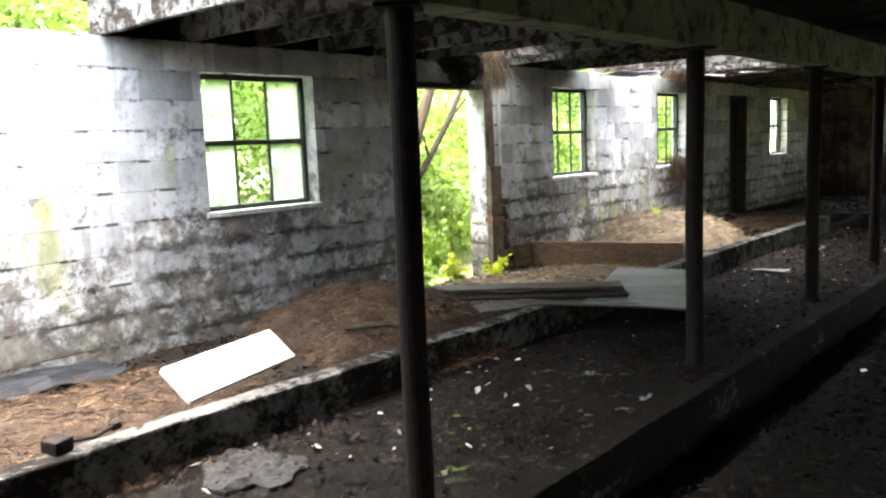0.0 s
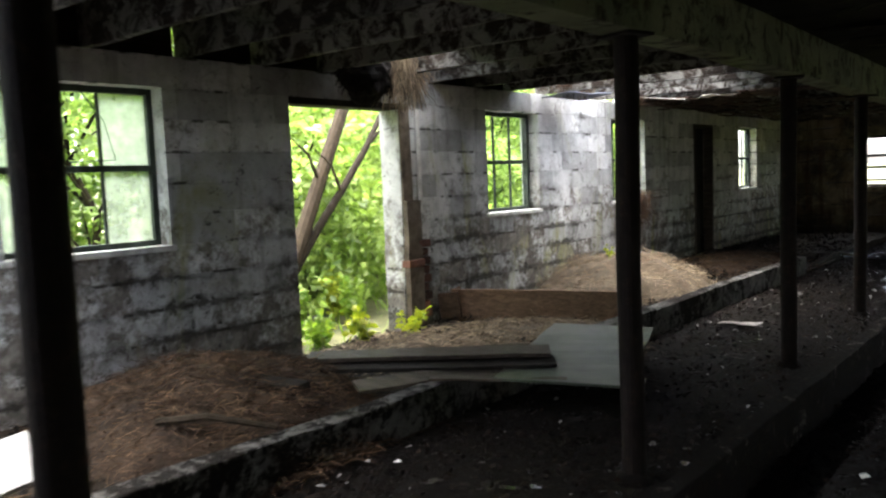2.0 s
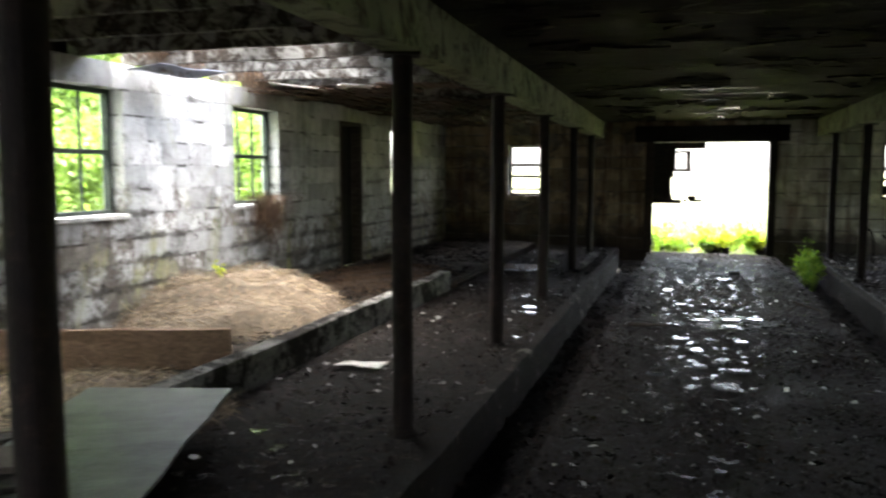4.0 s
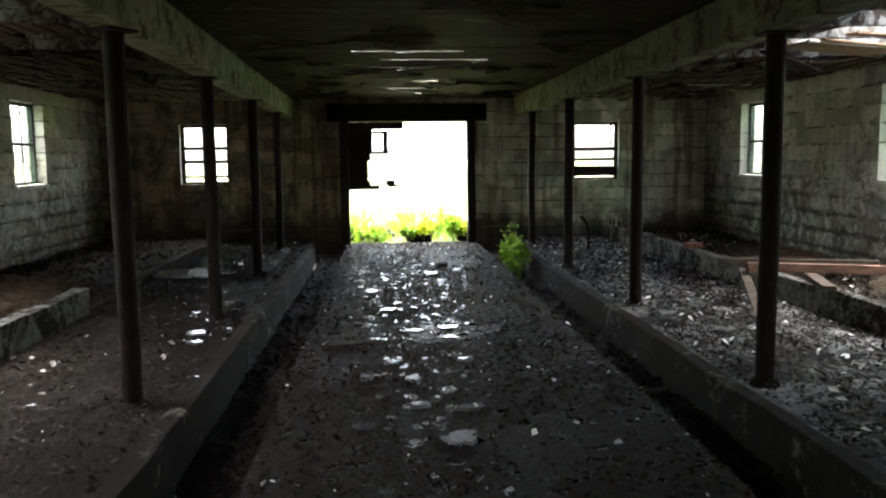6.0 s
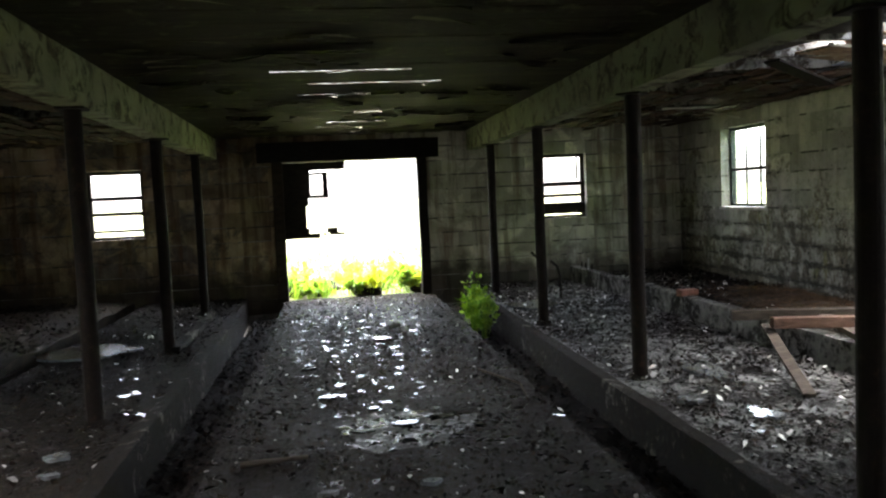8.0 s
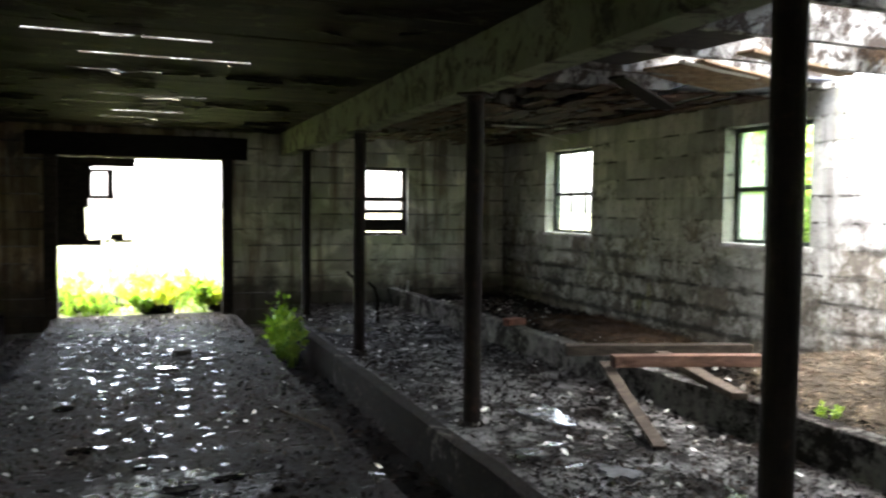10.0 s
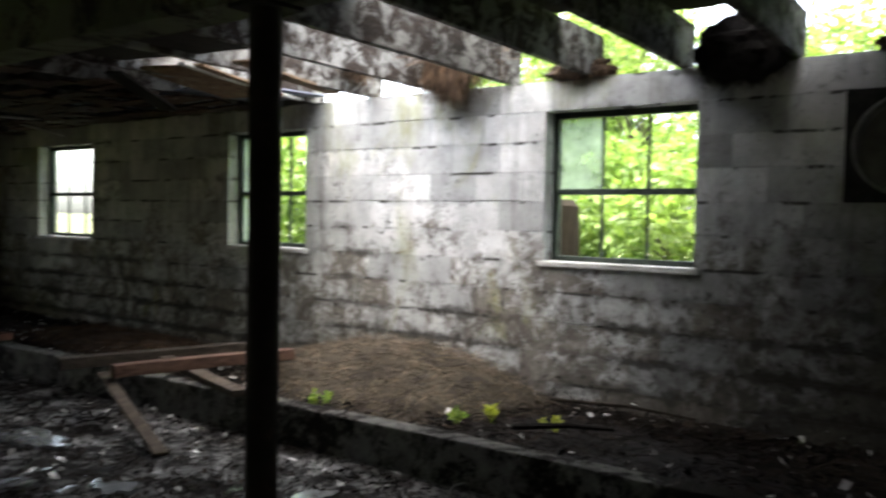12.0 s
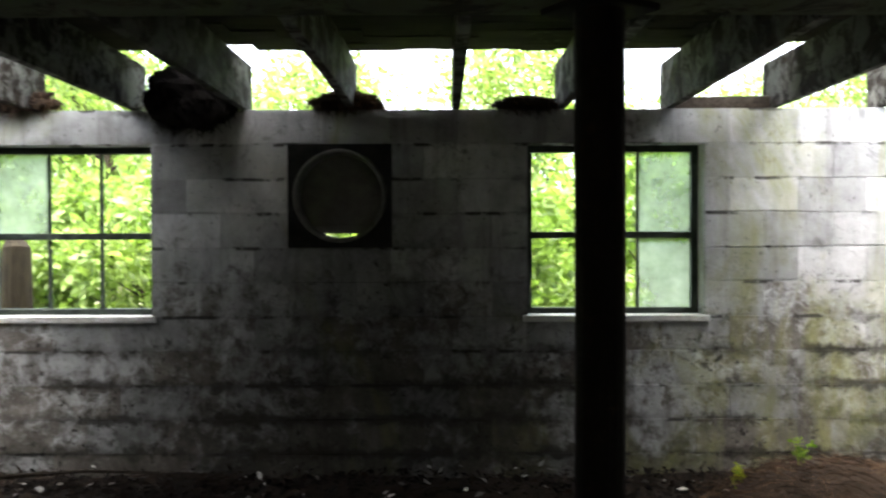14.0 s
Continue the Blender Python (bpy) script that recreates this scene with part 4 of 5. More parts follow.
def torn_door():
    """A thin panel with a square hole and a ragged bite out of its edge."""
    cell = 0.035
    bm = bmesh.new()

    def there(x, z):
        n = 0.03 * noise.noise(Vector((x * 9, z * 9, 1)))
        if z < 0.86 + n * 0.6 + (0.05 if x > 0.5 else 0):
            return False
        if 0.335 < x < 0.62 and 1.42 < z < 1.79:
            return not (0.375 < x < 0.56 and 1.46 < z < 1.74)
        if x < 0.30 + n:
            return True
        if z < 0.93 + n and x < 0.92 - (z - 0.86) * 1.2:
            return True
        if 0.6 < x < 0.72 and 0.9 <= z < 0.99 + n:
            return True
        if (x - 0.52) ** 2 + (z - 1.17) ** 2 < (0.25 + n) ** 2:
            return False
        if z > 1.82 and x < 0.86:
            return True
        return x < 0.36 + n
    nx, nz = int(1.0 / cell), int(1.1 / cell)
    for i in range(nx):
        for j in range(nz):
            x, z = i * cell, 0.83 + j * cell
            if there(x + cell / 2, z + cell / 2):
                box(bm, (x, -0.012, z), (x + cell + 0.001, 0.012, z + cell + 0.001))
    bmesh.ops.remove_doubles(bm, verts=bm.verts, dist=0.002)
    return worn(bm, 0.008, 12, 5)


td = part("sliding_door", torn_door(), M_BLACKWOOD)
td.location = (END_DOOR[0] + 0.06, END + 0.06, 0.0)
tagged(td, "torn remains of a dark sliding door", "door")

# exhaust fan in the right wall
fan = thing("exhaust_fan", "square black exhaust fan with a round shutter in the wall", "fan", at=Matrix(((0, 1, 0, RIGHT), (-1, 0, 0, FAN[1]), (0, 0, 1, FAN[2]), (0, 0, 0, 1))))
S = FAN[1] - FAN[0]
bm = bmesh.new()
ring_o, ring_i = [], []
for k in range(48):
    t = 2 * math.pi * k / 48
    c, s_ = math.cos(t), math.sin(t)
    g = 0.5 * S / max(abs(c), abs(s_))
    ring_o.append((S / 2 + g * c, S / 2 + g * s_))
    ring_i.append((S / 2 + 0.265 * c, S / 2 + 0.265 * s_))
vs = {}
for lab, ring, y in (("of", ring_o, -0.02), ("if", ring_i, -0.02), ("ob", ring_o, 0.02), ("ib", ring_i, 0.02)):
    vs[lab] = [bm.verts.new((x, y, z)) for x, z in ring]
for k in range(48):
    n = (k + 1) % 48
    bm.faces.new((vs["of"][k], vs["of"][n], vs["if"][n], vs["if"][k]))
    bm.faces.new((vs["if"][k], vs["if"][n], vs["ib"][n], vs["ib"][k]))
    bm.faces.new((vs["of"][n], vs["of"][k], vs["ob"][k], vs["ob"][n]))
part("mounting_plate", bm, M_FAN, fan)
bm = bmesh.new()
prof = [(0.265, -0.035), (0.275, -0.03), (0.262, 0.0), (0.255, 0.06), (0.252, 0.10), (0.246, 0.10), (0.246, 0.06), (0.252, -0.03)]
rows = []
for k in range(48):
    t = 2 * math.pi * k / 48
    rows.append([bm.verts.new((S / 2 + r * math.cos(t), y, S / 2 + r * math.sin(t))) for r, y in prof])
for k in range(48):
    n = (k + 1) % 48
    for q in range(len(prof)):
        p = (q + 1) % len(prof)
        bm.faces.new((rows[k][q], rows[k][p], rows[n][p], rows[n][q]))
housing = part("round_housing", bm, M_RING, fan, "dull grey round housing", True)
for k in range(7):
    z = S / 2 - 0.25 + 0.075 * k
    half = 0.252
    tilt = 8 if k == 0 else 4
    lv = part("shutter_blade", boxed((S / 2 - half, -0.004, 0.0), (S / 2 + half, 0.004, 0.078 if k else 0.05), 0.001), M_SHUTTER, housing)
    lv.matrix_basis = pose(0, 0.085 + 0.006 * (k % 2), z + (0.03 if k == 0 else 0), tilt, 0, 0)

# ---- posts ----
POST_YS_L = [-8.2, -5.85, -3.48, -1.05, 1.34, 3.50, 5.87, 8.27, 10.7]
POST_YS_R = [-8.3, -5.9, -3.6, -1.25, 1.16, 3.58, 5.955, 8.405, 10.8]


def post(x, y, seed):
    ob = thing("steel_post", "rusty round steel post under the beam", "post", "steel posts", at=Matrix.Translation((x, y, 0.06)))
    bm = tube(bmesh.new(), [(0.003 * math.sin(seed + k), 0.003 * math.cos(seed * 2 + k), 1.935 * k / 8) for k in range(9)], [0.052] * 9, 18)
    part("shaft", bm, M_RUST, ob, smooth=False)
    part("cap_plate", boxed((-0.08, -0.09, 1.925), (0.08, 0.09, 1.939), 0.003), M_RUST, ob)
    bm = tube(bmesh.new(), [(0, 0, -0.02), (0, 0, 0.03), (0, 0, 0.055)], [0.085, 0.08, 0.056], 14)
    part("footing", worn(bm, 0.01, 9, seed), M_CURB, ob)
    return ob


first = post(beam_x(POST_YS_L[0]), POST_YS_L[0], 1.0)
for k, y in enumerate(POST_YS_L[1:]):
    copy_thing(first, pose(beam_x(y) + 0.008 * (-1) ** k, y, 0.06, 0, 0, 37 * k))
for k, y in enumerate(POST_YS_R):
    copy_thing(first, pose(POST_R + 0.008 * (-1) ** k, y, 0.06, 0, 0, 53 * k))


# ---- litter, straw and plants ----
def strand(verts, faces, p, d, length, width, bend, r):
    """One bent blade of straw, in two short quads."""
    d = d.normalized()
    side = d.cross(Vector((r.uniform(-1, 1), r.uniform(-1, 1), r.uniform(-1, 1)))).normalized() * width / 2
    k = len(verts)
    for s in (0, 0.5, 1.0):
        q = p + d * length * s + Vector((0, 0, bend * (s * s)))
        verts.append(tuple(q - side))
        verts.append(tuple(q + side))
    faces.append((k, k + 1, k + 3, k + 2))
    faces.append((k + 2, k + 3, k + 5, k + 4))


def heap(name, c, rx, ry, h, count, material, label, category, seed, lean=0.6, length=(0.03, 0.14)):
    """A loose heap: a lumpy core and many strands lying over it."""
    r = random.Random(seed)
    verts, faces = [], []

    def top(x, y):
        q = (x / rx) ** 2 + (y / ry) ** 2
        if q >= 1:
            return 0.0
        n = noise.noise(Vector((x * 3 + seed, y * 3, 0))) * 0.35 + noise.noise(Vector((x * 9, y * 9, seed))) * 0.12
        return h * (1 - q) ** 0.8 * (1 + n)
    n = 26
    for i in range(n + 1):
        for j in range(n + 1):
            x, y = rx * (2 * i / n - 1), ry * (2 * j / n - 1)
            verts.append((x, y, top(x, y) - 0.03))
    for i in range(n):
        for j in range(n):
            k = i * (n + 1) + j
            faces.append((k, k + n + 1, k + n + 2, k + 1))
    for _ in range(count):
        a, q = r.uniform(0, 2 * math.pi), math.sqrt(r.random()) * 1.08
        x, y = rx * q * math.cos(a), ry * q * math.sin(a)
        d = Vector((r.gauss(0, 1), r.gauss(0, 1), r.gauss(0, 0.25 * lean)))
        strand(verts, faces, Vector((x, y, top(x, y) + r.uniform(-0.01, 0.03))), d, r.uniform(*length), r.uniform(0.0015, 0.0038), r.uniform(-0.06, 0.02), r)
    for _ in range(count // 4):
        a, q = r.uniform(0, 2 * math.pi), math.sqrt(r.random()) * 1.05
        x, y = rx * q * math.cos(a), ry * q * math.sin(a)
        p, s = Vector((x, y, top(x, y) + r.uniform(0, 0.025))), r.uniform(0.004, 0.012)
        u = Vector((r.gauss(0, 1), r.gauss(0, 1), r.gauss(0, 0.5))).normalized()
        v = u.cross(Vector((r.gauss(0, 0.5), r.gauss(0, 0.5), 1))).normalized() * 0.6
        k = len(verts)
        for e, g in ((-1, 0), (0.1, -1), (1, 0.2), (0, 0.9)):
            verts.append(tuple(p + s * (e * u + g * v)))
        faces.append((k, k + 1, k + 2))
        faces.append((k, k + 2, k + 3))
    ob = from_lists(name, verts, faces, material)
    ob.location = c
    return tagged(ob, label, category, kind="stuff")


def hanging_straw(c, w, drop, count, material, label, seed, along="y"):
    r = random.Random(seed)
    verts, faces = [], []
    for _ in range(count):
        u = r.gauss(0, w * 0.33)
        p = Vector((r.gauss(0, 0.05), u, r.uniform(-0.02, 0.1)))
        d = Vector((r.gauss(0, 0.25), r.gauss(0, 0.3), -1))
        strand(verts, faces, p, d, drop * r.uniform(0.4, 1.1) * (1 - 0.6 * abs(u) / w), r.uniform(0.002, 0.005), r.uniform(-0.03, 0.05), r)
    for _ in range(count // 3):
        p = Vector((r.gauss(0, 0.12), r.gauss(0, w * 0.4), r.uniform(0.02, 0.12)))
        strand(verts, faces, p, Vector((r.gauss(0, 1), r.gauss(0, 1), r.gauss(0, 0.3))), r.uniform(0.06, 0.2), 0.004, -0.03, r)
    ob = from_lists("hanging_straw", verts, faces, material)
    ob.location = c
    return tagged(ob, label, "straw", kind="stuff")


def scatter(name, x0, x1, y0, y1, z, count, size, material, label, seed, rough=0.0, keep=None):
    """Flakes and leaves strewn over a floor, each a small curled scrap."""
    r = random.Random(seed)
    verts, faces = [], []
    made = 0
    while made < count:
        x, y = r.uniform(x0, x1), r.uniform(y0, y1)
        dens = 0.5 + 0.8 * noise.noise(Vector((x * 1.4 + seed, y * 1.4, 0)))
        if r.random() > dens + 0.25 or (keep and not keep(x, y)):
            continue
        made += 1
        s = size * r.uniform(0.4, 1.5)
        a = r.uniform(0, math.pi)
        ux, uy = Vector((math.cos(a), math.sin(a), r.gauss(0, 0.35))), Vector((-math.sin(a), math.cos(a), r.gauss(0, 0.35)))
        p = Vector((x, y, z + rough * r.random() + 0.006))
        k = len(verts)
        q = r.uniform(0.35, 0.8)
        for aa, bb, up in ((-1, -0.6 * q, 0), (0.1, -q, r.uniform(0, 0.3)), (1, 0.1, 0), (0, q, r.uniform(0, 0.4))):
            verts.append(tuple(p + s * (aa * ux + bb * uy) + Vector((0, 0, s * up))))
        faces.append((k, k + 1, k + 2))
        faces.append((k, k + 2, k + 3))
    return tagged(from_lists(name, verts, faces, material), label, "litter", kind="stuff")


def stick(points, radius, material, label, name="stick", category="stick"):
    bm = tube(bmesh.new(), points, [radius * (1 - 0.4 * k / max(1, len(points) - 1)) for k in range(len(points))], 7)
    ob = part(name, worn(bm, radius * 0.4, 9, points[0][0]), material)
    return tagged(ob, label, category)


def plank(a, b, width, thick, material, label, seed, roll=0.0, name="plank", category="plank"):
    """A board from a to b (middle of its underside), worn and slightly bowed."""
    a, b = Vector(a), Vector(b)
    length = (b - a).length
    bm = long_box((0, -width / 2, 0), (length, width / 2, thick), 0, 7, 0.008, seed, min(0.006, thick / 4))
    ob = part(name, bm, material)
    d = b - a
    ob.matrix_basis = Matrix.Translation(a) @ pose(0, 0, 0, roll, -math.degrees(math.atan2(d.z, math.hypot(d.x, d.y))), math.degrees(math.atan2(d.y, d.x)))
    return tagged(ob, label, category)


# left feed alley
heap("straw_heap", (-3.82, -1.72, 0.12), 0.95, 0.95, 0.36, 12844, M_STRAW, "matted brown straw heap on the feed alley", "straw heap", 31)
heap("straw_heap", (-3.75, -4.0, 0.10), 0.85, 1.3, 0.16, 10374, M_STRAW, "low spread of yellow straw and dead weeds", "straw heap", 32)
heap("straw_heap", (-4.15, 3.75, 0.10), 0.95, 1.25, 0.42, 9880, M_HAY, "pale heap of dry hay fallen from above", "straw heap", 33)
heap("straw_heap", (-3.9, 6.4, 0.10), 0.9, 1.6, 0.14, 7410, M_STRAW, "thin spread of brown straw", "straw heap", 34)
# The next two heaps take the pale colour to stand in for doorway daylight.
heap("straw_heap", (-3.6, 1.25, 0.10), 0.85, 0.65, 0.12, 4550, M_HAY, "low straw litter before the broken trough", "straw heap", 36)
heap("straw_heap", (-4.0, 0.3, 0.10), 0.85, 1.2, 0.10, 8892, M_HAY, "trampled straw inside the doorway", "straw heap", 35)
panel = part("white_panel", worn(boxed((-0.43, -0.115, -0.02), (0.43, 0.115, 0.015), 0.006), 0.005, 9, 2), M_WHITE)
panel.matrix_basis = Matrix.Translation((-3.295, -3.206, 0.385)) @ pose(0, 0, 0, 40, 0, 106)
tagged(panel, "white painted panel lying on the litter", "panel")
tarp = part("plastic_sheet", bmesh.new(), M_TARP)
bm = bmesh.new()
bmesh.ops.create_grid(bm, x_segments=18, y_segments=10, size=0.5)
for v in bm.verts:
    v.co = Vector((v.co.x * 0.5, v.co.y * 1.3, 0.05 * noise.noise(v.co * 5) + 0.03 * noise.noise(v.co * 13)))
bmesh.ops.solidify(bm, geom=bm.faces[:], thickness=0.004)
bm.to_mesh(tarp.data)
bm.free()
tarp.location = (-4.42, -4.0, 0.24)
tagged(tarp, "crumpled black plastic sheet by the wall", "sheet")
clamp = thing("pipe_clamp", "rusty iron pipe clamp lying on the curb", "clamp", at=pose(-3.0, -4.26, 0.302, 0, 0, 20))
part("jaw", worn(boxed((-0.05, -0.05, 0), (0.04, 0.04, 0.06), 0.008), 0.008, 15, 1), M_RUST, clamp)
part("bolt", tube(bmesh.new(), [(-0.02, 0.0, 0.03), (0.06, 0.14, 0.02), (0.05, 0.26, 0.03)], [0.009] * 3, 8), M_RUST, clamp)
part("nut", worn(boxed((0.03, 0.24, 0.008), (0.07, 0.28, 0.045), 0.006), 0.004, 20, 1), M_RUST, clamp)
plank((-4.05, -1.75, 0.40), (-3.25, -1.55, 0.36), 0.14, 0.05, M_BLACKWOOD, "short charred board stuck in the straw", 3)
stick([(-3.45, -2.25, 0.36), (-3.2, -2.15, 0.40), (-2.95, -1.95, 0.34)], 0.022, M_BARK, "bent dead branch on the straw")
# planks and the wet sheet before the doorway
plank((-3.88, -0.98, 0.352), (-2.66, -0.12, 0.358), 0.25, 0.026, M_WETPLANK, "wide weathered plank on a pile by the doorway", 5)
plank((-3.70, -1.06, 0.318), (-2.56, -0.22, 0.322), 0.20, 0.026, M_BLACKWOOD, "dark wet plank under the pile", 6)
plank((-3.27, -1.16, 0.29), (-2.88, -0.48, 0.30), 0.17, 0.022, M_WETPLANK, "grey plank sliding off the pile", 7, 8)
plank((-3.02, -0.80, 0.302), (-2.36, -0.42, 0.304), 0.20, 0.016, M_WETPLANK, "cracked grey plank across the curb", 8, -4)
plank((-3.55, -0.05, 0.20), (-3.05, 0.62, 0.22), 0.10, 0.03, M_BLACKWOOD, "narrow dark plank on the straw", 9)
plank((-3.75, 0.05, 0.20), (-3.2, 0.50, 0.21), 0.07, 0.03, M_PLANK, "narrow grey lath on the straw", 10)
sheet = part("wet_sheet", worn(long_box((-0.36, -0.85, 0), (0.36, 0.85, 0.016), 1, 10, 0.012, 4, 0.004), 0.012, 2, 6), M_WETBOARD)
sheet.matrix_basis = Matrix.Translation((-2.62, 0.22, 0.306)) @ pose(0, 0, 0, 0, 0.8, 20)
tagged(sheet, "wet greenish sheet lying across the manger curb", "sheet")
# broken feed trough
trough = thing("feed_trough", "broken brown wooden feed trough on the straw", "trough", at=Matrix.Translation((-4.70, 1.47, 0.13)) @ pose(0, 0, 0, 4, 0, 20.5))
part("front_board", worn(long_box((0, -0.02, 0.0), (1.66, 0.02, 0.29), 0, 10, 0.008, 2), 0.008, 3, 1), M_TROUGH, trough)
part("end_board", worn(boxed((0.0, 0.022, 0.02), (0.03, 0.20, 0.28), 0.005), 0.008, 5, 2), M_TROUGH, trough)
part("bottom_board", worn(boxed((0.032, 0.024, 0.0), (1.6, 0.2, 0.03), 0.005), 0.006, 5, 4), M_TROUGH, trough)
plank((-4.74, 1.36, 0.15), (-4.56, 1.43, 0.17), 0.05, 0.24, M_TROUGH, "short broken end of a trough board", 11)
paper = part("paper_scrap", worn(long_box((-0.16, -0.11, 0), (0.16, 0.11, 0.008), 0, 5, 0.02, 3, 0.002), 0.02, 9, 1), M_PAPER)
paper.location = (-2.45, 2.58, 0.10)
tagged(paper, "dirty sheet of cardboard on the platform", "scrap")
hanging_straw((-4.66, 5.25, 1.08), 0.35, 0.45, 700, M_STRAW, "straw spilling over a window sill", 41)
hanging_straw((-4.50, 0.70, 2.40), 0.26, 0.46, 2240, M_HAY, "tuft of hay hanging through the ceiling", 42)
hanging_straw((-4.5, 3.4, 2.42), 0.8, 0.22, 1280, M_STRAW, "fringe of hay hanging from the ceiling", 43)
hanging_straw((-4.4, 4.6, 2.42), 0.4, 0.30, 800, M_STRAW, "fringe of hay hanging from the ceiling", 44)


def nest(c, rx, ry, rz, seed, label, material=None):
    r = random.Random(seed)
    bm = bmesh.new()
    bmesh.ops.create_icosphere(bm, subdivisions=4, radius=1.0)
    for v in bm.verts:
        n = 1 + 0.35 * noise.noise(v.co * 2.3 + Vector((seed, 0, 0))) + 0.15 * noise.noise(v.co * 6)
        v.co = Vector((v.co.x * rx, v.co.y * ry, v.co.z * rz)) * n
    verts, faces = [], []
    for v in list(bm.verts):
        for _ in range(2):
            strand(verts, faces, v.co.copy(), Vector((r.gauss(0, 1), r.gauss(0, 1), r.gauss(-0.4, 0.8))), r.uniform(0.02, 0.06), 0.004, -0.02, r)
    me = bpy.data.meshes.new("strands")
    me.from_pydata(verts, [], faces)
    bm.from_mesh(me)
    bpy.data.meshes.remove(me)
    ob = part("matted_nest", bm, material or M_NEST)
    ob.location = c
    return tagged(ob, label, "nest")


nest((-4.58, 0.36, 2.27), 0.16, 0.26, 0.20, 3, "dark mass of matted straw above the doorway")
nest((4.66, 2.93, 2.34), 0.12, 0.25, 0.19, 4, "dark mass of matted straw between two joists")
nest((4.8, 2.05, 2.33), 0.10, 0.20, 0.06, 5, "old straw packed on the wall top", M_STRAW)
nest((4.8, 1.0, 2.32), 0.08, 0.18, 0.04, 6, "old straw packed on the wall top", M_STRAW)
nest((4.8, 4.0, 2.34), 0.10, 0.22, 0.07, 7, "old straw packed on the wall top", M_STRAW)

# ceiling wreckage on the left: pale sheets of torn lining
for k, (x, y, w, l, rz, ry) in enumerate(((-4.2, 5.2, 0.5, 0.9, 12, 7), (-4.5, 3.5, 0.35, 0.8, -8, -6), (-3.5, 4.9, 0.3, 0.7, 30, 4))):
    ob = part("ceiling_scrap", worn(long_box((-w / 2, -l / 2, 0), (w / 2, l / 2, 0.008), 1, 6, 0.02, k, 0.002), 0.015, 4, k), M_GREYSHEET if k == 1 else M_PAPER)
    ob.matrix_basis = pose(x, y, TOP - 0.01 - 0.02 * k, 2, ry, rz)
    tagged(ob, "pale torn lining sheet hanging under the joists", "sheet")

# right feed alley
heap("straw_heap", (4.25, 5.15, 0.12), 0.60, 1.25, 0.33, 15000, M_MIXED, "brown straw heap against the block wall", "straw heap", 51)
heap("straw_heap", (3.95, 3.3, 0.10), 0.8, 1.6, 0.10, 4940, M_LITTER, "thin spread of dark litter and straw", "straw heap", 52)
heap("straw_heap", (4.1, 8.2, 0.10), 0.6, 1.6, 0.16, 6422, M_STRAW, "brown litter along the wall foot", "straw heap", 53)
heap("straw_heap", (4.2, -0.7, 0.10), 0.55, 0.9, 0.26, 6422, M_STRAW, "brown straw and weeds by the wall", "straw heap", 54)
hanging_straw((4.62, 4.92, 2.42), 0.42, 0.30, 2400, M_STRAW, "clump of hay hanging over the wall", 55)
hanging_straw((4.5, 5.72, 2.46), 0.3, 0.16, 700, M_STRAW, "clump of brown hay stuck in the ceiling", 56)
plank((2.76, 6.74, 0.305), (4.1, 6.36, 0.30), 0.10, 0.075, M_PLANK, "old grey timber resting on the manger curb", 13)
plank((2.72, 6.06, 0.345), (3.95, 5.79, 0.33), 0.09, 0.075, M_REDPLANK, "reddish timber resting on the manger curb", 14)
plank((2.76, 6.22, 0.33), (2.42, 5.15, 0.10), 0.075, 0.022, M_PLANK, "thin dark board leaning off the curb", 15)
plank((3.40, 6.48, 0.30), (2.98, 5.20, 0.302), 0.10, 0.04, M_PLANK, "pale board lying across the timbers", 16)
stick([(3.62, 3.78, 0.24), (3.8, 3.55, 0.25), (3.95, 3.35, 0.23)], 0.02, M_BLACKWOOD, "dark rotten stick on the litter")
stick([(4.5, 4.0, 0.2), (4.55, 3.5, 0.22), (4.58, 3.1, 0.2)], 0.012, M_BARK, "thin dry stick by the wall foot")
stub = plank((4.86, -0.44, TOP + 0.004), (4.86, 0.12, TOP + 0.004), 0.16, 0.07, M_PLANK, "split timber lying on the wall top", 17)
# broken ceiling over the right alley
for k, (a, b, w, mt, lab) in enumerate((
        ((2.75, 6.40, 2.33), (2.95, 5.25, 2.33), 0.5, M_BLACKWOOD, "black rotten ceiling panel sagging from the joists"),
        ((3.15, 6.75, 2.30), (3.75, 6.95, 2.13), 0.16, M_BLACKWOOD, "broken black board hanging from the ceiling"),
        ((3.2, 6.2, 2.30), (4.2, 6.5, 2.26), 0.55, M_INS, "torn brown ceiling panel hanging loose"),
        ((3.3, 5.6, 2.29), (4.5, 5.95, 2.29), 0.12, M_INS, "split brown board under the ceiling"),
        ((3.15, 6.0, 2.285), (4.55, 6.35, 2.27), 0.05, M_SILL, "pale lath under the broken ceiling"),
        ((3.6, 9.9, 2.27), (4.45, 9.6, 2.25), 0.06, M_SILL, "pale lath dangling by the window"),
        ((4.2, 10.1, 2.24), (4.45, 9.7, 2.12), 0.02, M_SILL, "thin pale splinter dangling by the window"))):
    plank(a, b, w, 0.02, mt, lab, 20 + k, 0, "ceiling_board", "board")
felt = part("roofing_felt", worn(long_box((-0.5, -1.2, 0), (0.42, 1.05, 0.012), 1, 12, 0.02, 3, 0.003), 0.015, 3, 2), M_GREYSHEET)
felt.matrix_basis = pose(4.35, 7.45, TOP + 0.03, 0, -2, 0)
tagged(felt, "torn grey roofing felt over the joists", "felt")

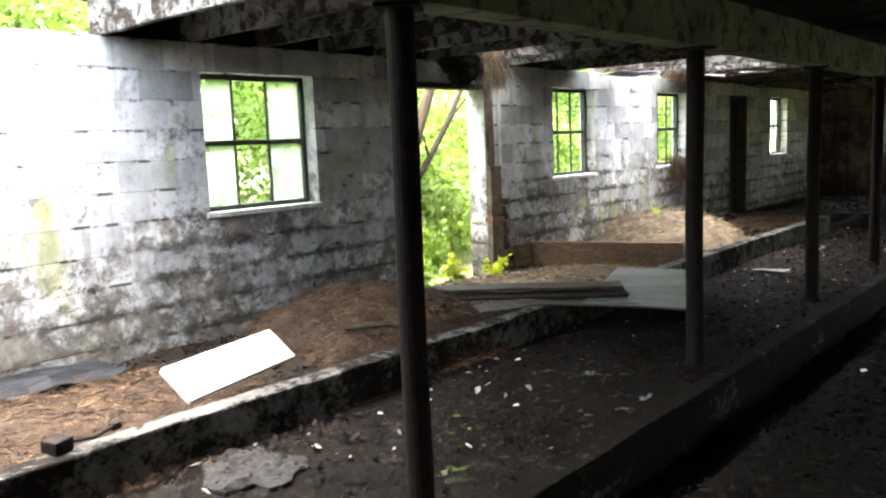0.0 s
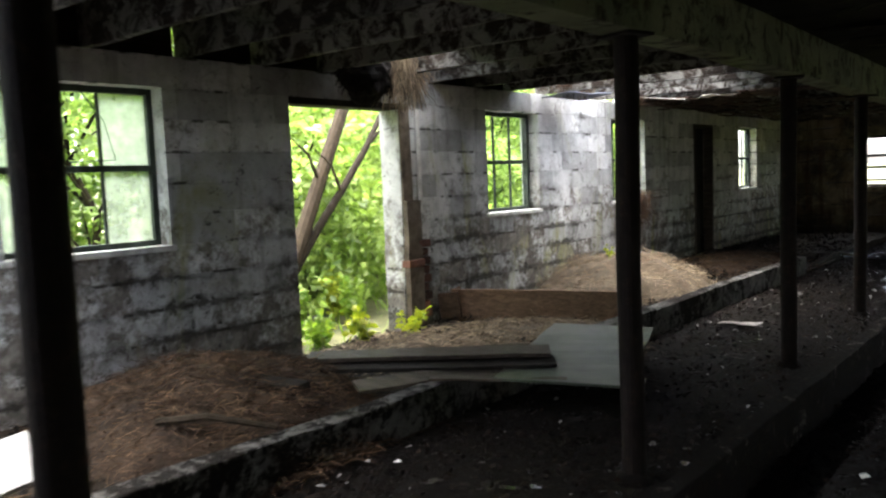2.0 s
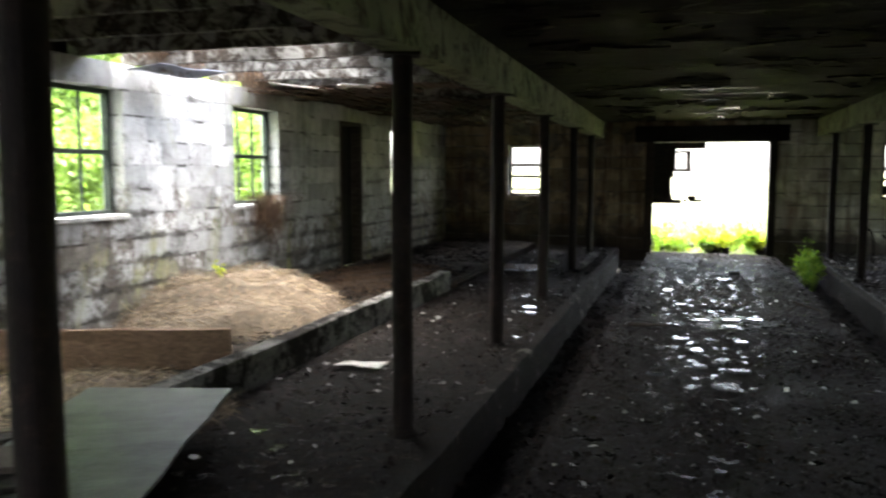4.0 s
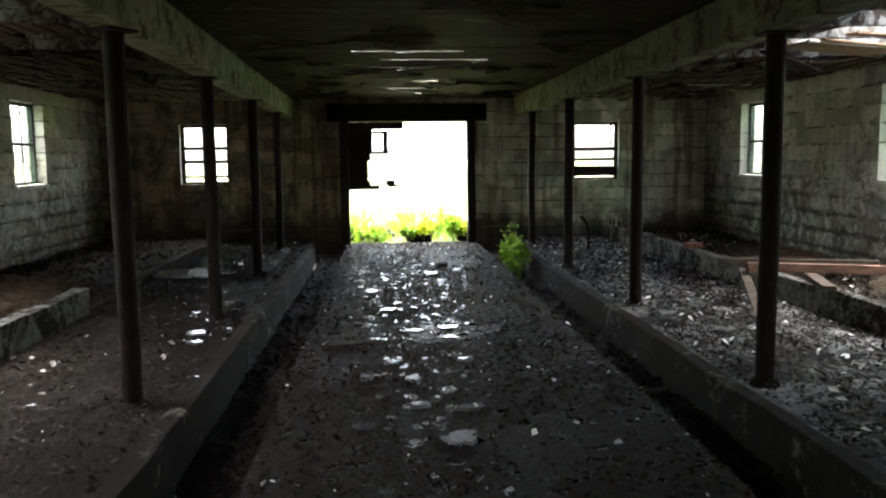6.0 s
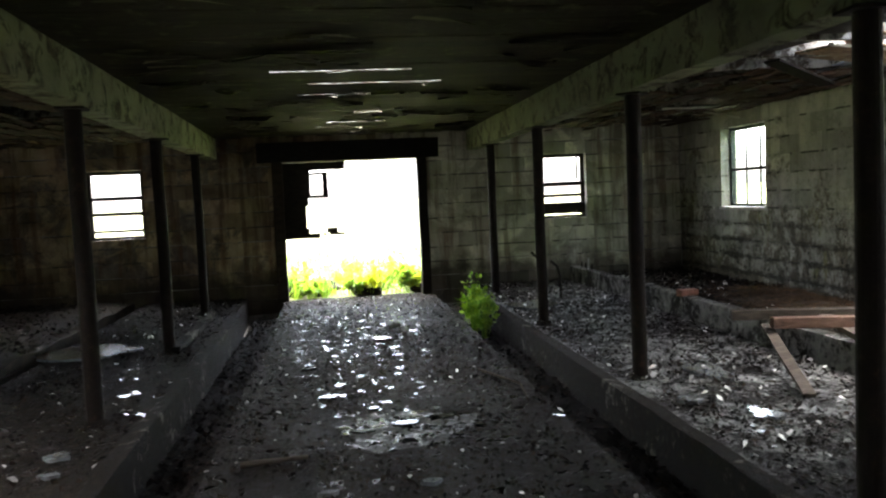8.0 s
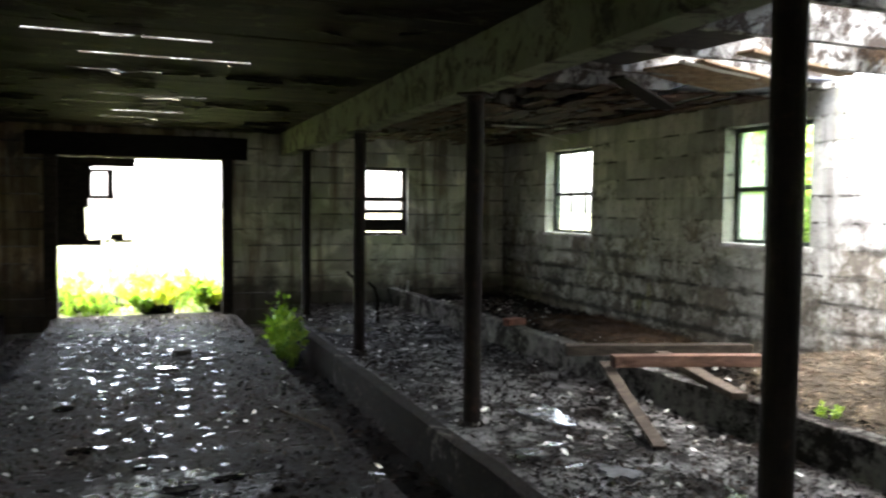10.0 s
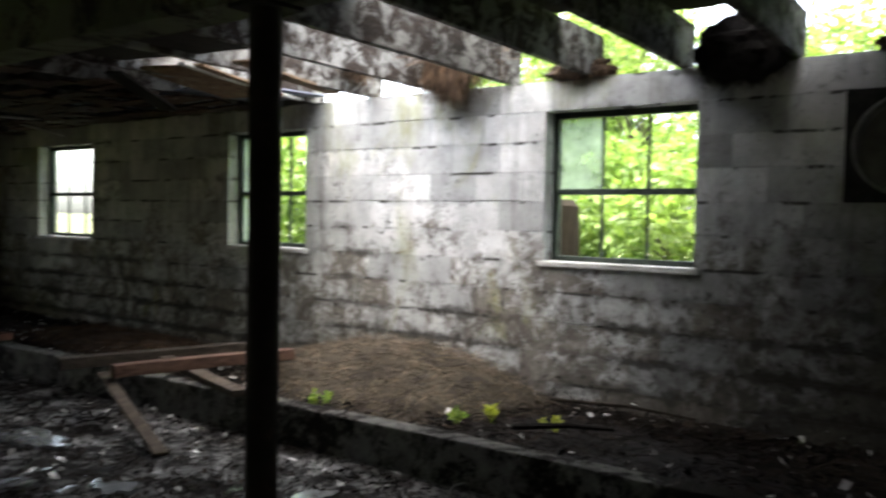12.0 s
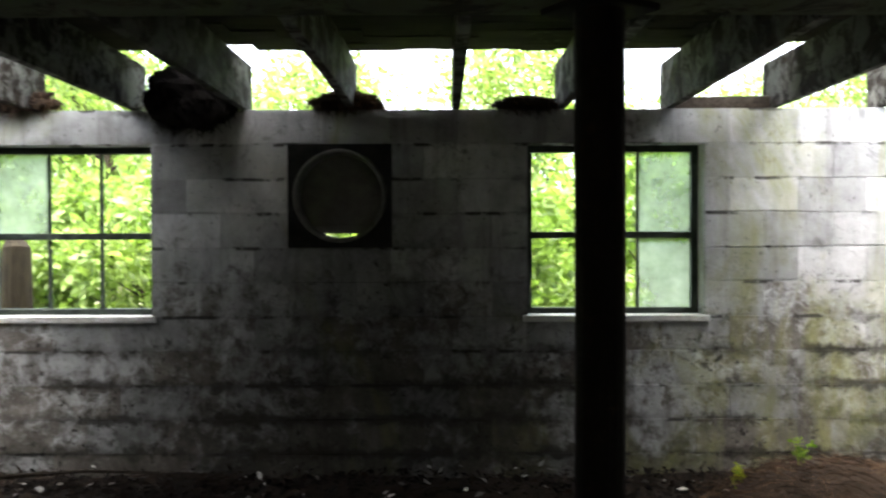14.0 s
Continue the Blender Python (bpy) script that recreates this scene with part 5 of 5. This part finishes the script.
# bent pipes of the old stalls
for k, (x, y, top) in enumerate(((2.24, 10.6, 0.55), (2.38, 10.2, 0.46))):
    bm = tube(bmesh.new(), [(0, 0, 0), (0.0, 0, top * 0.6), (-0.03, 0.02, top * 0.85), (-0.10, 0.05, top)], [0.017] * 4, 10)
    ob = part("stall_pipe", bm, M_RUST)
    ob.location = (x, y, 0.07)
    tagged(ob, "bent stub of a stall pipe in the platform", "pipe", "stall pipes")
for k, y in enumerate((11.15, 11.3, 11.42, 11.6)):
    ob = part("anchor_bolt", tube(bmesh.new(), [(0, 0, 0), (0.002, 0, 0.05 + (0.06 if k == 1 else 0)), (0.004, 0.002, 0.08 + (0.07 if k == 1 else 0))], [0.012, 0.011, 0.010], 8), M_SILL if k == 1 else M_RUST)
    ob.location = (RMANGER + 0.07, y, 0.292)
    tagged(ob, "rusty anchor bolt standing out of the curb", "bolt", "anchor bolts")

for k, (x, y, rz) in enumerate(((3.10, 8.25, 12), (3.16, 8.42, 70), (3.20, 8.02, -25))):
    ob = part("brick", worn(boxed((-0.1, -0.045, 0), (0.1, 0.045, 0.065), 0.008), 0.006, 18, k), M_BRICK)
    ob.matrix_basis = pose(x, y, 0.292 if k < 2 else 0.17, 0, 0, rz)
    tagged(ob, "loose dirty brick beside the manger curb", "brick", "loose bricks")

# litter on the floors
scatter("leaf_litter", LMANGER + 0.03, LCURB - 0.12, -8.5, 12.0, 0.085, 20000, 0.015, M_LITTER, "wet dead leaves on the stall platform", 61, 0.02)
scatter("leaf_litter", RCURB + 0.12, RMANGER - 0.03, -3, 12.0, 0.085, 24000, 0.015, M_LITTER, "wet dead leaves on the stall platform", 62, 0.02)
scatter("leaf_litter", AISLE[0], AISLE[1], -3, 12.0, 0.0, 30000, 0.014, M_LITTER, "dead leaves and muck on the aisle", 63, 0.012)
scatter("leaf_litter", LEFT + 0.05, LMANGER - 0.15, -8, 12.0, 0.12, 18000, 0.022, M_LITTER, "rotting leaves on the feed alley", 64, 0.06)
scatter("leaf_litter", RMANGER + 0.15, RIGHT - 0.05, -3, 12.0, 0.12, 24000, 0.022, M_LITTER, "rotting leaves on the feed alley", 65, 0.06)
scatter("leaf_litter", AISLE[1] + 0.02, RCURB - 0.02, -1, 11.9, -0.175, 5000, 0.02, M_LITTER, "leaves in the gutter", 66, 0.03)
scatter("plaster_flakes", RCURB + 0.12, RMANGER - 0.03, 0, 11.5, 0.09, 700, 0.022, M_GRIT, "pale flakes of fallen whitewash", 67, 0.03)
scatter("plaster_flakes", RMANGER + 0.15, RIGHT - 0.05, -1, 11.5, 0.15, 500, 0.022, M_GRIT, "pale flakes of fallen whitewash", 68, 0.06)
scatter("plaster_flakes", LMANGER + 0.03, LCURB - 0.12, -7, 11.5, 0.09, 220, 0.02, M_GRIT, "pale flakes of fallen whitewash", 69, 0.03)
scatter("plaster_flakes", AISLE[0], AISLE[1], -1, 12, 0.0, 350, 0.018, M_GRIT, "pale flakes on the aisle", 70, 0.02)
stick([(-0.85, 5.05, 0.02), (-0.5, 5.09, 0.025)], 0.02, M_PLANK, "short lath on the aisle")
stick([(0.2, 9.15, 0.03), (0.33, 9.18, 0.04)], 0.035, M_BLACKWOOD, "small dark clod on the aisle", "clod", "clod")
stick([(0.75, 6.9, 0.02), (0.95, 6.3, 0.03), (0.9, 5.9, 0.02)], 0.012, M_BARK, "curved twig on the aisle")
stick([(1.1, 4.2, -0.15), (1.35, 4.15, -0.1)], 0.02, M_PLANK, "lath fallen into the gutter")


# standing water
def puddle(x, y, z, rx, ry, seed, material, label="shallow puddle shining on the muck"):
    bm = bmesh.new()
    ring = []
    for k in range(28):
        a = 2 * math.pi * k / 28
        q = 1 + 0.6 * noise.noise(Vector((math.cos(a) * 1.3 + seed, math.sin(a) * 1.3, 0))) + 0.4 * noise.noise(Vector((math.cos(a) * 4, math.sin(a) * 4 + seed, 5)))
        ring.append(bm.verts.new((x + rx * q * math.cos(a), y + ry * q * math.sin(a), z)))
    bm.faces.new(ring)
    low = bmesh.ops.extrude_face_region(bm, geom=bm.faces[:])
    for v in low["geom"]:
        if isinstance(v, bmesh.types.BMVert):
            v.co.z -= 0.02
    bmesh.ops.recalc_face_normals(bm, faces=bm.faces)
    return tagged(part("puddle", bm, material), label, "puddle", "puddles on the floors")


# Near aisle pools carry their shine as a pale colour; the farther ones reflect.
for k, (x, y, rx, ry) in enumerate(((-0.06, 3.07, 0.11, 0.10), (-0.55, 4.2, 0.06, 0.07), (-0.26, 4.15, 0.05, 0.09), (-0.24, 3.62, 0.07, 0.05), (-0.57, 7.4, 0.09, 0.12), (-0.40, 6.4, 0.10, 0.10),
                                    (0.06, 5.6, 0.13, 0.10), (0.30, 5.68, 0.12, 0.10), (-0.2, 5.5, 0.10, 0.06), (0.05, 5.25, 0.08, 0.06), (-0.39, 4.55, 0.05, 0.04), (0.04, 3.55, 0.09, 0.05),
                                    (0.1, 4.58, 0.06, 0.04), (-0.54, 3.3, 0.06, 0.03), (0.35, 5.3, 0.05, 0.05), (0.1, 8.6, 0.12, 0.14), (-0.1, 6.0, 0.05, 0.04), (0.5, 5.45, 0.06, 0.04))):
    puddle(x, y, 0.021, rx * 0.6 if y > 5 else rx * 0.8, ry * 0.45 if y > 5 else ry * 0.7, k, M_SHINE_WATER if y < 5 else M_WATER)
# The broad first pool is the wet concrete's sheen, painted pale.
for k, (x, y, rx, ry) in enumerate(((-2.6, 8.4, 0.6, 0.45), (-1.8, 5.2, 0.10, 0.08), (-1.75, 4.9, 0.07, 0.05), (2.45, 4.1, 0.16, 0.10), (2.0, 4.9, 0.12, 0.16), (1.9, 9.6, 0.4, 0.45), (1.75, 5.3, 0.10, 0.1))):
    puddle(x, y, 0.112, rx * 0.7, ry * 0.7, 40 + k, M_SHINE_WATER)

puddle(0.08, 5.5, 0.011, 0.42, 0.4, 71, M_FILM, "broad wet sheen over the muck of the aisle")
puddle(-2.62, -3.58, 0.104, 0.26, 0.22, 74, M_FILM, "pale puddle on the stall platform")
puddle(2.2, 6.0, 0.108, 0.12, 0.25, 75, M_SHINE_WATER, "pale puddle on the stall platform")
scatter("leaf_litter", LCURB + 0.02, AISLE[0] - 0.02, -6, 11.9, -0.175, 7000, 0.018, M_LITTER, "leaves in the gutter", 76, 0.03)


# ---- outdoors: trees, shrubs and weeds ----
def leaf(verts, faces, p, d, s, r):
    side = d.cross(Vector((r.gauss(0, 1), r.gauss(0, 1), r.gauss(0, 1)))).normalized()
    up = side.cross(d).normalized()
    k = len(verts)
    for a, b, c in ((0, 0, 0), (0.5, -0.32, 0.08), (1, 0, -0.05), (0.5, 0.32, 0.08)):
        verts.append(tuple(p + s * (a * d + b * side + c * up)))
    faces.append((k, k + 1, k + 2))
    faces.append((k, k + 2, k + 3))


def crown_mesh(clumps, per, size, spread, seed, material):
    r = random.Random(seed)
    verts, faces = [], []
    for c, rad in clumps:
        for _ in range(per):
            o = Vector((r.gauss(0, 1), r.gauss(0, 1), r.gauss(0, 0.75)))
            p = c + rad * spread * o * 0.5
            d = (o.normalized() + Vector((r.gauss(0, 0.6), r.gauss(0, 0.6), r.gauss(-0.3, 0.5)))).normalized()
            leaf(verts, faces, p, d, size * r.uniform(0.6, 1.4), r)
    me = bpy.data.meshes.new("crown")
    me.from_pydata(verts, [], faces)
    me.materials.append(material)
    return me


def tree(name, label, height, crown_from, width, clumps, per, size, seed, category="tree", trunk=0.11):
    r = random.Random(seed)
    ob = thing(name, label, category)
    pts = [Vector((0, 0, -0.1))]
    for k in range(1, 7):
        pts.append(Vector((r.gauss(0, 0.05) * k, r.gauss(0, 0.05) * k, height * 0.85 * k / 6)))
    bm = tube(bmesh.new(), pts, [trunk * (1 - 0.13 * k) for k in range(7)], 9)
    spots = []
    for k in range(clumps):
        z = crown_from + (height - crown_from) * (k + r.random()) / clumps
        t = (z - crown_from) / max(0.1, height - crown_from)
        rad = width * (0.55 + 0.9 * math.sin(math.pi * min(1, 0.15 + 0.8 * t))) * r.uniform(0.35, 1.0) * 0.75
        a = r.uniform(0, 2 * math.pi)
        c = Vector((rad * math.cos(a), rad * math.sin(a), z))
        spots.append((c, r.uniform(0.45, 0.9) * width * 0.42))
        if k % 3 == 0:
            base = pts[min(6, max(1, int(6 * (z * 0.8) / (height * 0.85))))]
            tube(bm, [base, base.lerp(c, 0.5) + Vector((0, 0, 0.1)), c], [trunk * 0.4, trunk * 0.22, trunk * 0.08], 6)
    part("trunk", bm, M_BARK, ob)
    cr = new("crown", crown_mesh(spots, per, size, 1.0, seed + 1, M_LEAF))
    cr.parent = ob
    return ob


big = tree("tree", "leafy green tree behind the barn", 7.5, 1.6, 2.6, 80, 210, 0.125, 101)
big.matrix_basis = pose(-11.5, -5.5, 0)
mid = tree("tree", "slender leafy tree beside the barn", 5.0, 0.8, 1.7, 64, 190, 0.115, 102, trunk=0.07)
mid.matrix_basis = pose(-9.4, 6.2, 0)
shrub = tree("shrub", "dense leafy shrub growing near the wall", 2.3, 0.15, 1.25, 46, 180, 0.10, 103, "shrub", 0.03)
shrub.matrix_basis = pose(-7.2, 1.9, 0)
spots = {"tree": [], "mid": [], "shrub": []}
rr = random.Random(77)
STUMP_Y = 4.78
for side in (-1, 1):
    for k in range(9):
        spots["tree"].append((side * rr.uniform(10.5, 17), -8 + 2.9 * k + rr.uniform(-0.8, 0.8), rr.uniform(0.85, 1.35)))
    for k in range(9):
        spots["mid"].append((side * rr.uniform(8.6, 11), -7 + 2.4 * k + rr.uniform(-0.7, 0.7), rr.uniform(0.8, 1.15)))
    for k in range(12):
        spots["shrub"].append((side * rr.uniform(6.7, 8.6), -6.5 + 1.55 * k + rr.uniform(-0.4, 0.4), rr.uniform(0.7, 1.1)))
for ob, key in ((big, "tree"), (mid, "mid"), (shrub, "shrub")):
    for x, y, s in spots[key]:
        if key == "shrub" and x < 0 and -1.5 < y < 1.0:
            continue
        if key != "shrub" and x < 0 and 1.0 < y < 5.6:
            continue
        if x > 0 and (y > 9.5 or key == "tree" and int(y * 10) % 3) and key != "shrub":
            continue
        if key == "shrub" and 5.4 < x < 7.6 and abs(y - STUMP_Y) < 0.9:
            x += 1.3
        c = copy_thing(ob, pose(x, y, 0, 0, 0, rr.uniform(0, 360)))
        s *= 0.72 if x > 0 and key != "shrub" else 1.0
        c.scale = (s, s, s)
# leaning dead trunks outside the doorway
trunk_lines = [([(-5.7, 0.08, -0.05), (-5.7, 0.3, 0.42), (-5.7, 0.50, 0.80), (-5.72, 0.85, 1.45), (-5.75, 1.2, 2.1), (-5.8, 1.75, 3.1)], 0.088),
               ([(-5.68, 0.26, 0.36), (-5.68, 0.48, 0.68), (-5.7, 0.75, 0.98), (-5.72, 1.1, 1.34), (-5.75, 1.5, 1.74), (-5.8, 1.8, 2.1)], 0.05)]
for k, (line, w) in enumerate(trunk_lines):
    pts = [Vector(p) + 0.02 * noise.noise_vector(Vector((t, k, 0))) for t, p in enumerate(line)]
    bm = tube(bmesh.new(), pts, [w * (1 - 0.08 * t) for t in range(6)], 10)
    for t in (3, 4):
        tube(bm, [pts[t], pts[t] + Vector((0.1, 0.2 * (-1) ** t, 0.25)), pts[t] + Vector((0.15, 0.45 * (-1) ** t, 0.4))], [0.018, 0.012, 0.005], 6)
    tagged(part("leaning_trunk", bm, M_BARK), "bare dead trunk leaning outside the doorway", "trunk", "leaning trunks")
bm = tube(bmesh.new(), [(6.2, 4.78, -0.1), (6.21, 4.78, 0.6), (6.2, 4.78, 1.46), (6.2, 4.78, 1.51)], [0.14, 0.11, 0.10, 0.07], 12)
tagged(part("tree_stump", worn(bm, 0.03, 4, 1), M_BARK), "tall brown stump outside the window", "stump")


def weed(c, height, count, size, material, label, seed, spread=0.18, grassy=0.0):
    """A clump of stems with leaves."""
    r = random.Random(seed)
    ob = thing("weed", label, "weed", at=Matrix.Translation(c))
    stems = bmesh.new()
    verts, faces = [], []
    for k in range(max(4, count // 14)):
        a = r.uniform(0, 2 * math.pi)
        tip = Vector((spread * r.uniform(0.2, 1) * math.cos(a), spread * r.uniform(0.2, 1) * math.sin(a), height * r.uniform(0.55, 1)))
        base = Vector((tip.x * 0.25, tip.y * 0.25, -0.02))
        tube(stems, [base, base.lerp(tip, 0.5) + Vector((0, 0, 0.03)), tip], [0.004, 0.003, 0.0015], 5)
        for _ in range(14):
            p = base.lerp(tip, r.uniform(0.3, 1.05))
            d = Vector((r.gauss(0, 1), r.gauss(0, 1), r.gauss(0.2, 0.5) + grassy)).normalized()
            leaf(verts, faces, p, d, size * r.uniform(0.6, 1.3), r)
    tagged(part("stalk", stems, M_WEED, ob), kind="stuff")
    me = bpy.data.meshes.new("leaves")
    me.from_pydata(verts, [], faces)
    me.materials.append(material)
    lv = tagged(new("foliage", me), kind="stuff")
    lv.parent = ob
    return ob


for k, (x, y, z, h, n, mt, lab) in enumerate((
        (-4.75, 0.35, 0.08, 0.34, 120, M_YELLOW, "yellow-green seedlings on the doorway floor"),
        (-4.55, 0.72, 0.10, 0.26, 90, M_YELLOW, "yellow-green seedlings on the doorway floor"),
        (-4.95, 0.05, 0.02, 0.40, 160, M_WEED, "green weeds at the door jamb"),
        (-5.5, 0.25, 0.0, 0.30, 140, M_WEED, "tall green weeds outside the doorway"),
        (-6.1, 0.1, 0.0, 0.45, 200, M_WEED, "tall green weeds outside the doorway"),
        (-6.2, 0.9, 0.0, 0.45, 180, M_WEED, "tall green weeds outside the doorway"),
        (-5.6, 0.75, 0.0, 0.16, 120, M_YELLOW, "low pale weeds outside the doorway"),
        (-5.9, 1.35, 0.0, 0.5, 240, M_WEED, "tall green weeds outside the doorway"),
        (-6.1, 0.6, 0.0, 0.6, 260, M_WEED, "tall green weeds outside the doorway"),
        (-6.2, 1.4, 0.0, 0.5, 240, M_YELLOW, "low pale weeds outside the doorway"),
        (-5.6, -0.1, 0.0, 0.2, 120, M_YELLOW, "low pale weeds outside the doorway"),
        (-4.2, 3.6, 0.50, 0.14, 50, M_YELLOW, "small green sprout on the hay heap"),
        (3.57, 5.15, 0.16, 0.09, 28, M_WEED, "small green sprout behind the curb"),
        (3.78, 4.25, 0.17, 0.08, 28, M_WEED, "small green sprout on the litter"),
        (3.92, 4.08, 0.17, 0.08, 28, M_YELLOW, "small green sprout on the litter"),
        (3.95, 3.72, 0.17, 0.07, 28, M_YELLOW, "small green sprout on the litter"),
        (4.3, -0.05, 0.20, 0.12, 60, M_YELLOW, "yellow-green sprouts by the wall"),
        (4.4, -0.45, 0.30, 0.16, 60, M_WEED, "green sprouts on the straw"),
        (1.22, 9.7, -0.17, 0.62, 300, M_WEED, "bright green plant growing in the gutter"),
        (1.28, 9.35, -0.17, 0.5, 200, M_WEED, "bright green plant growing in the gutter"))):
    weed((x, y, z), h, n, 0.075 if h > 0.2 else 0.035, mt, lab, 200 + k, 0.16 if h > 0.2 else 0.08, 0.4 if z < 0 else 0)
rr = random.Random(9)
for k in range(20):
    x = rr.uniform(-1.1, 1.0)
    y = 12.3 + rr.random() ** 1.5 * 2.4
    weed((x, y, 0.05), rr.uniform(0.12, 0.38) + 0.05 * (x > 0), 100, 0.10, M_WEED if k % 3 else M_YELLOW, "weeds growing over the end threshold", 300 + k, 0.22, 0.5)
for k in range(8):
    c = (rr.uniform(-1.0, 0.95), rr.uniform(12.3, 13.2), 0.06)
    bm = bmesh.new()
    bmesh.ops.create_icosphere(bm, subdivisions=2, radius=1)
    for v in bm.verts:
        v.co = Vector((v.co.x * 0.22, v.co.y * 0.16, v.co.z * 0.1)) * (1 + 0.4 * noise.noise(v.co * 1.7 + Vector((k, 0, 0))))
    ob = part("rubble_stone", bm, M_CURB)
    ob.matrix_basis = pose(*c, 0, 0, 40 * k)
    tagged(ob, "broken concrete lump at the end doorway", "rubble", "rubble at the doorway")
# grass around the end doorway and along the walls
r = random.Random(12)
verts, faces = [], []
for _ in range(9000):
    if r.random() < 0.6:
        p = Vector((r.uniform(-4, 4), 12.35 + 9 * r.random() ** 1.6, -0.02))
    else:
        p = Vector((r.choice([-1, 1]) * r.uniform(5.05, 8.5), r.uniform(-7, 12), -0.02))
    strand(verts, faces, p, Vector((r.gauss(0, 0.35), r.gauss(0, 0.35), 1)), r.uniform(0.12, 0.4), 0.012, -0.05, r)
tagged(from_lists("grass", verts, faces, M_WEED), "rough grass around the barn", "grass", kind="stuff")


# ---- the blocks of the walls ----
facing(wall_left, BACK, END, OPEN_L + [(DOOR_L[1], DOOR_L[1] + 0.2, 0, HEAD)], face_left, (-4.6, 4.9), M_BLOCK, 21)
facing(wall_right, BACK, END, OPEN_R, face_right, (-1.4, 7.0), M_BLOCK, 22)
facing(wall_end, LEFT + 0.02, RIGHT - 0.02, OPEN_E, face_end, (-4.8, 4.8), M_END, 23, 12)
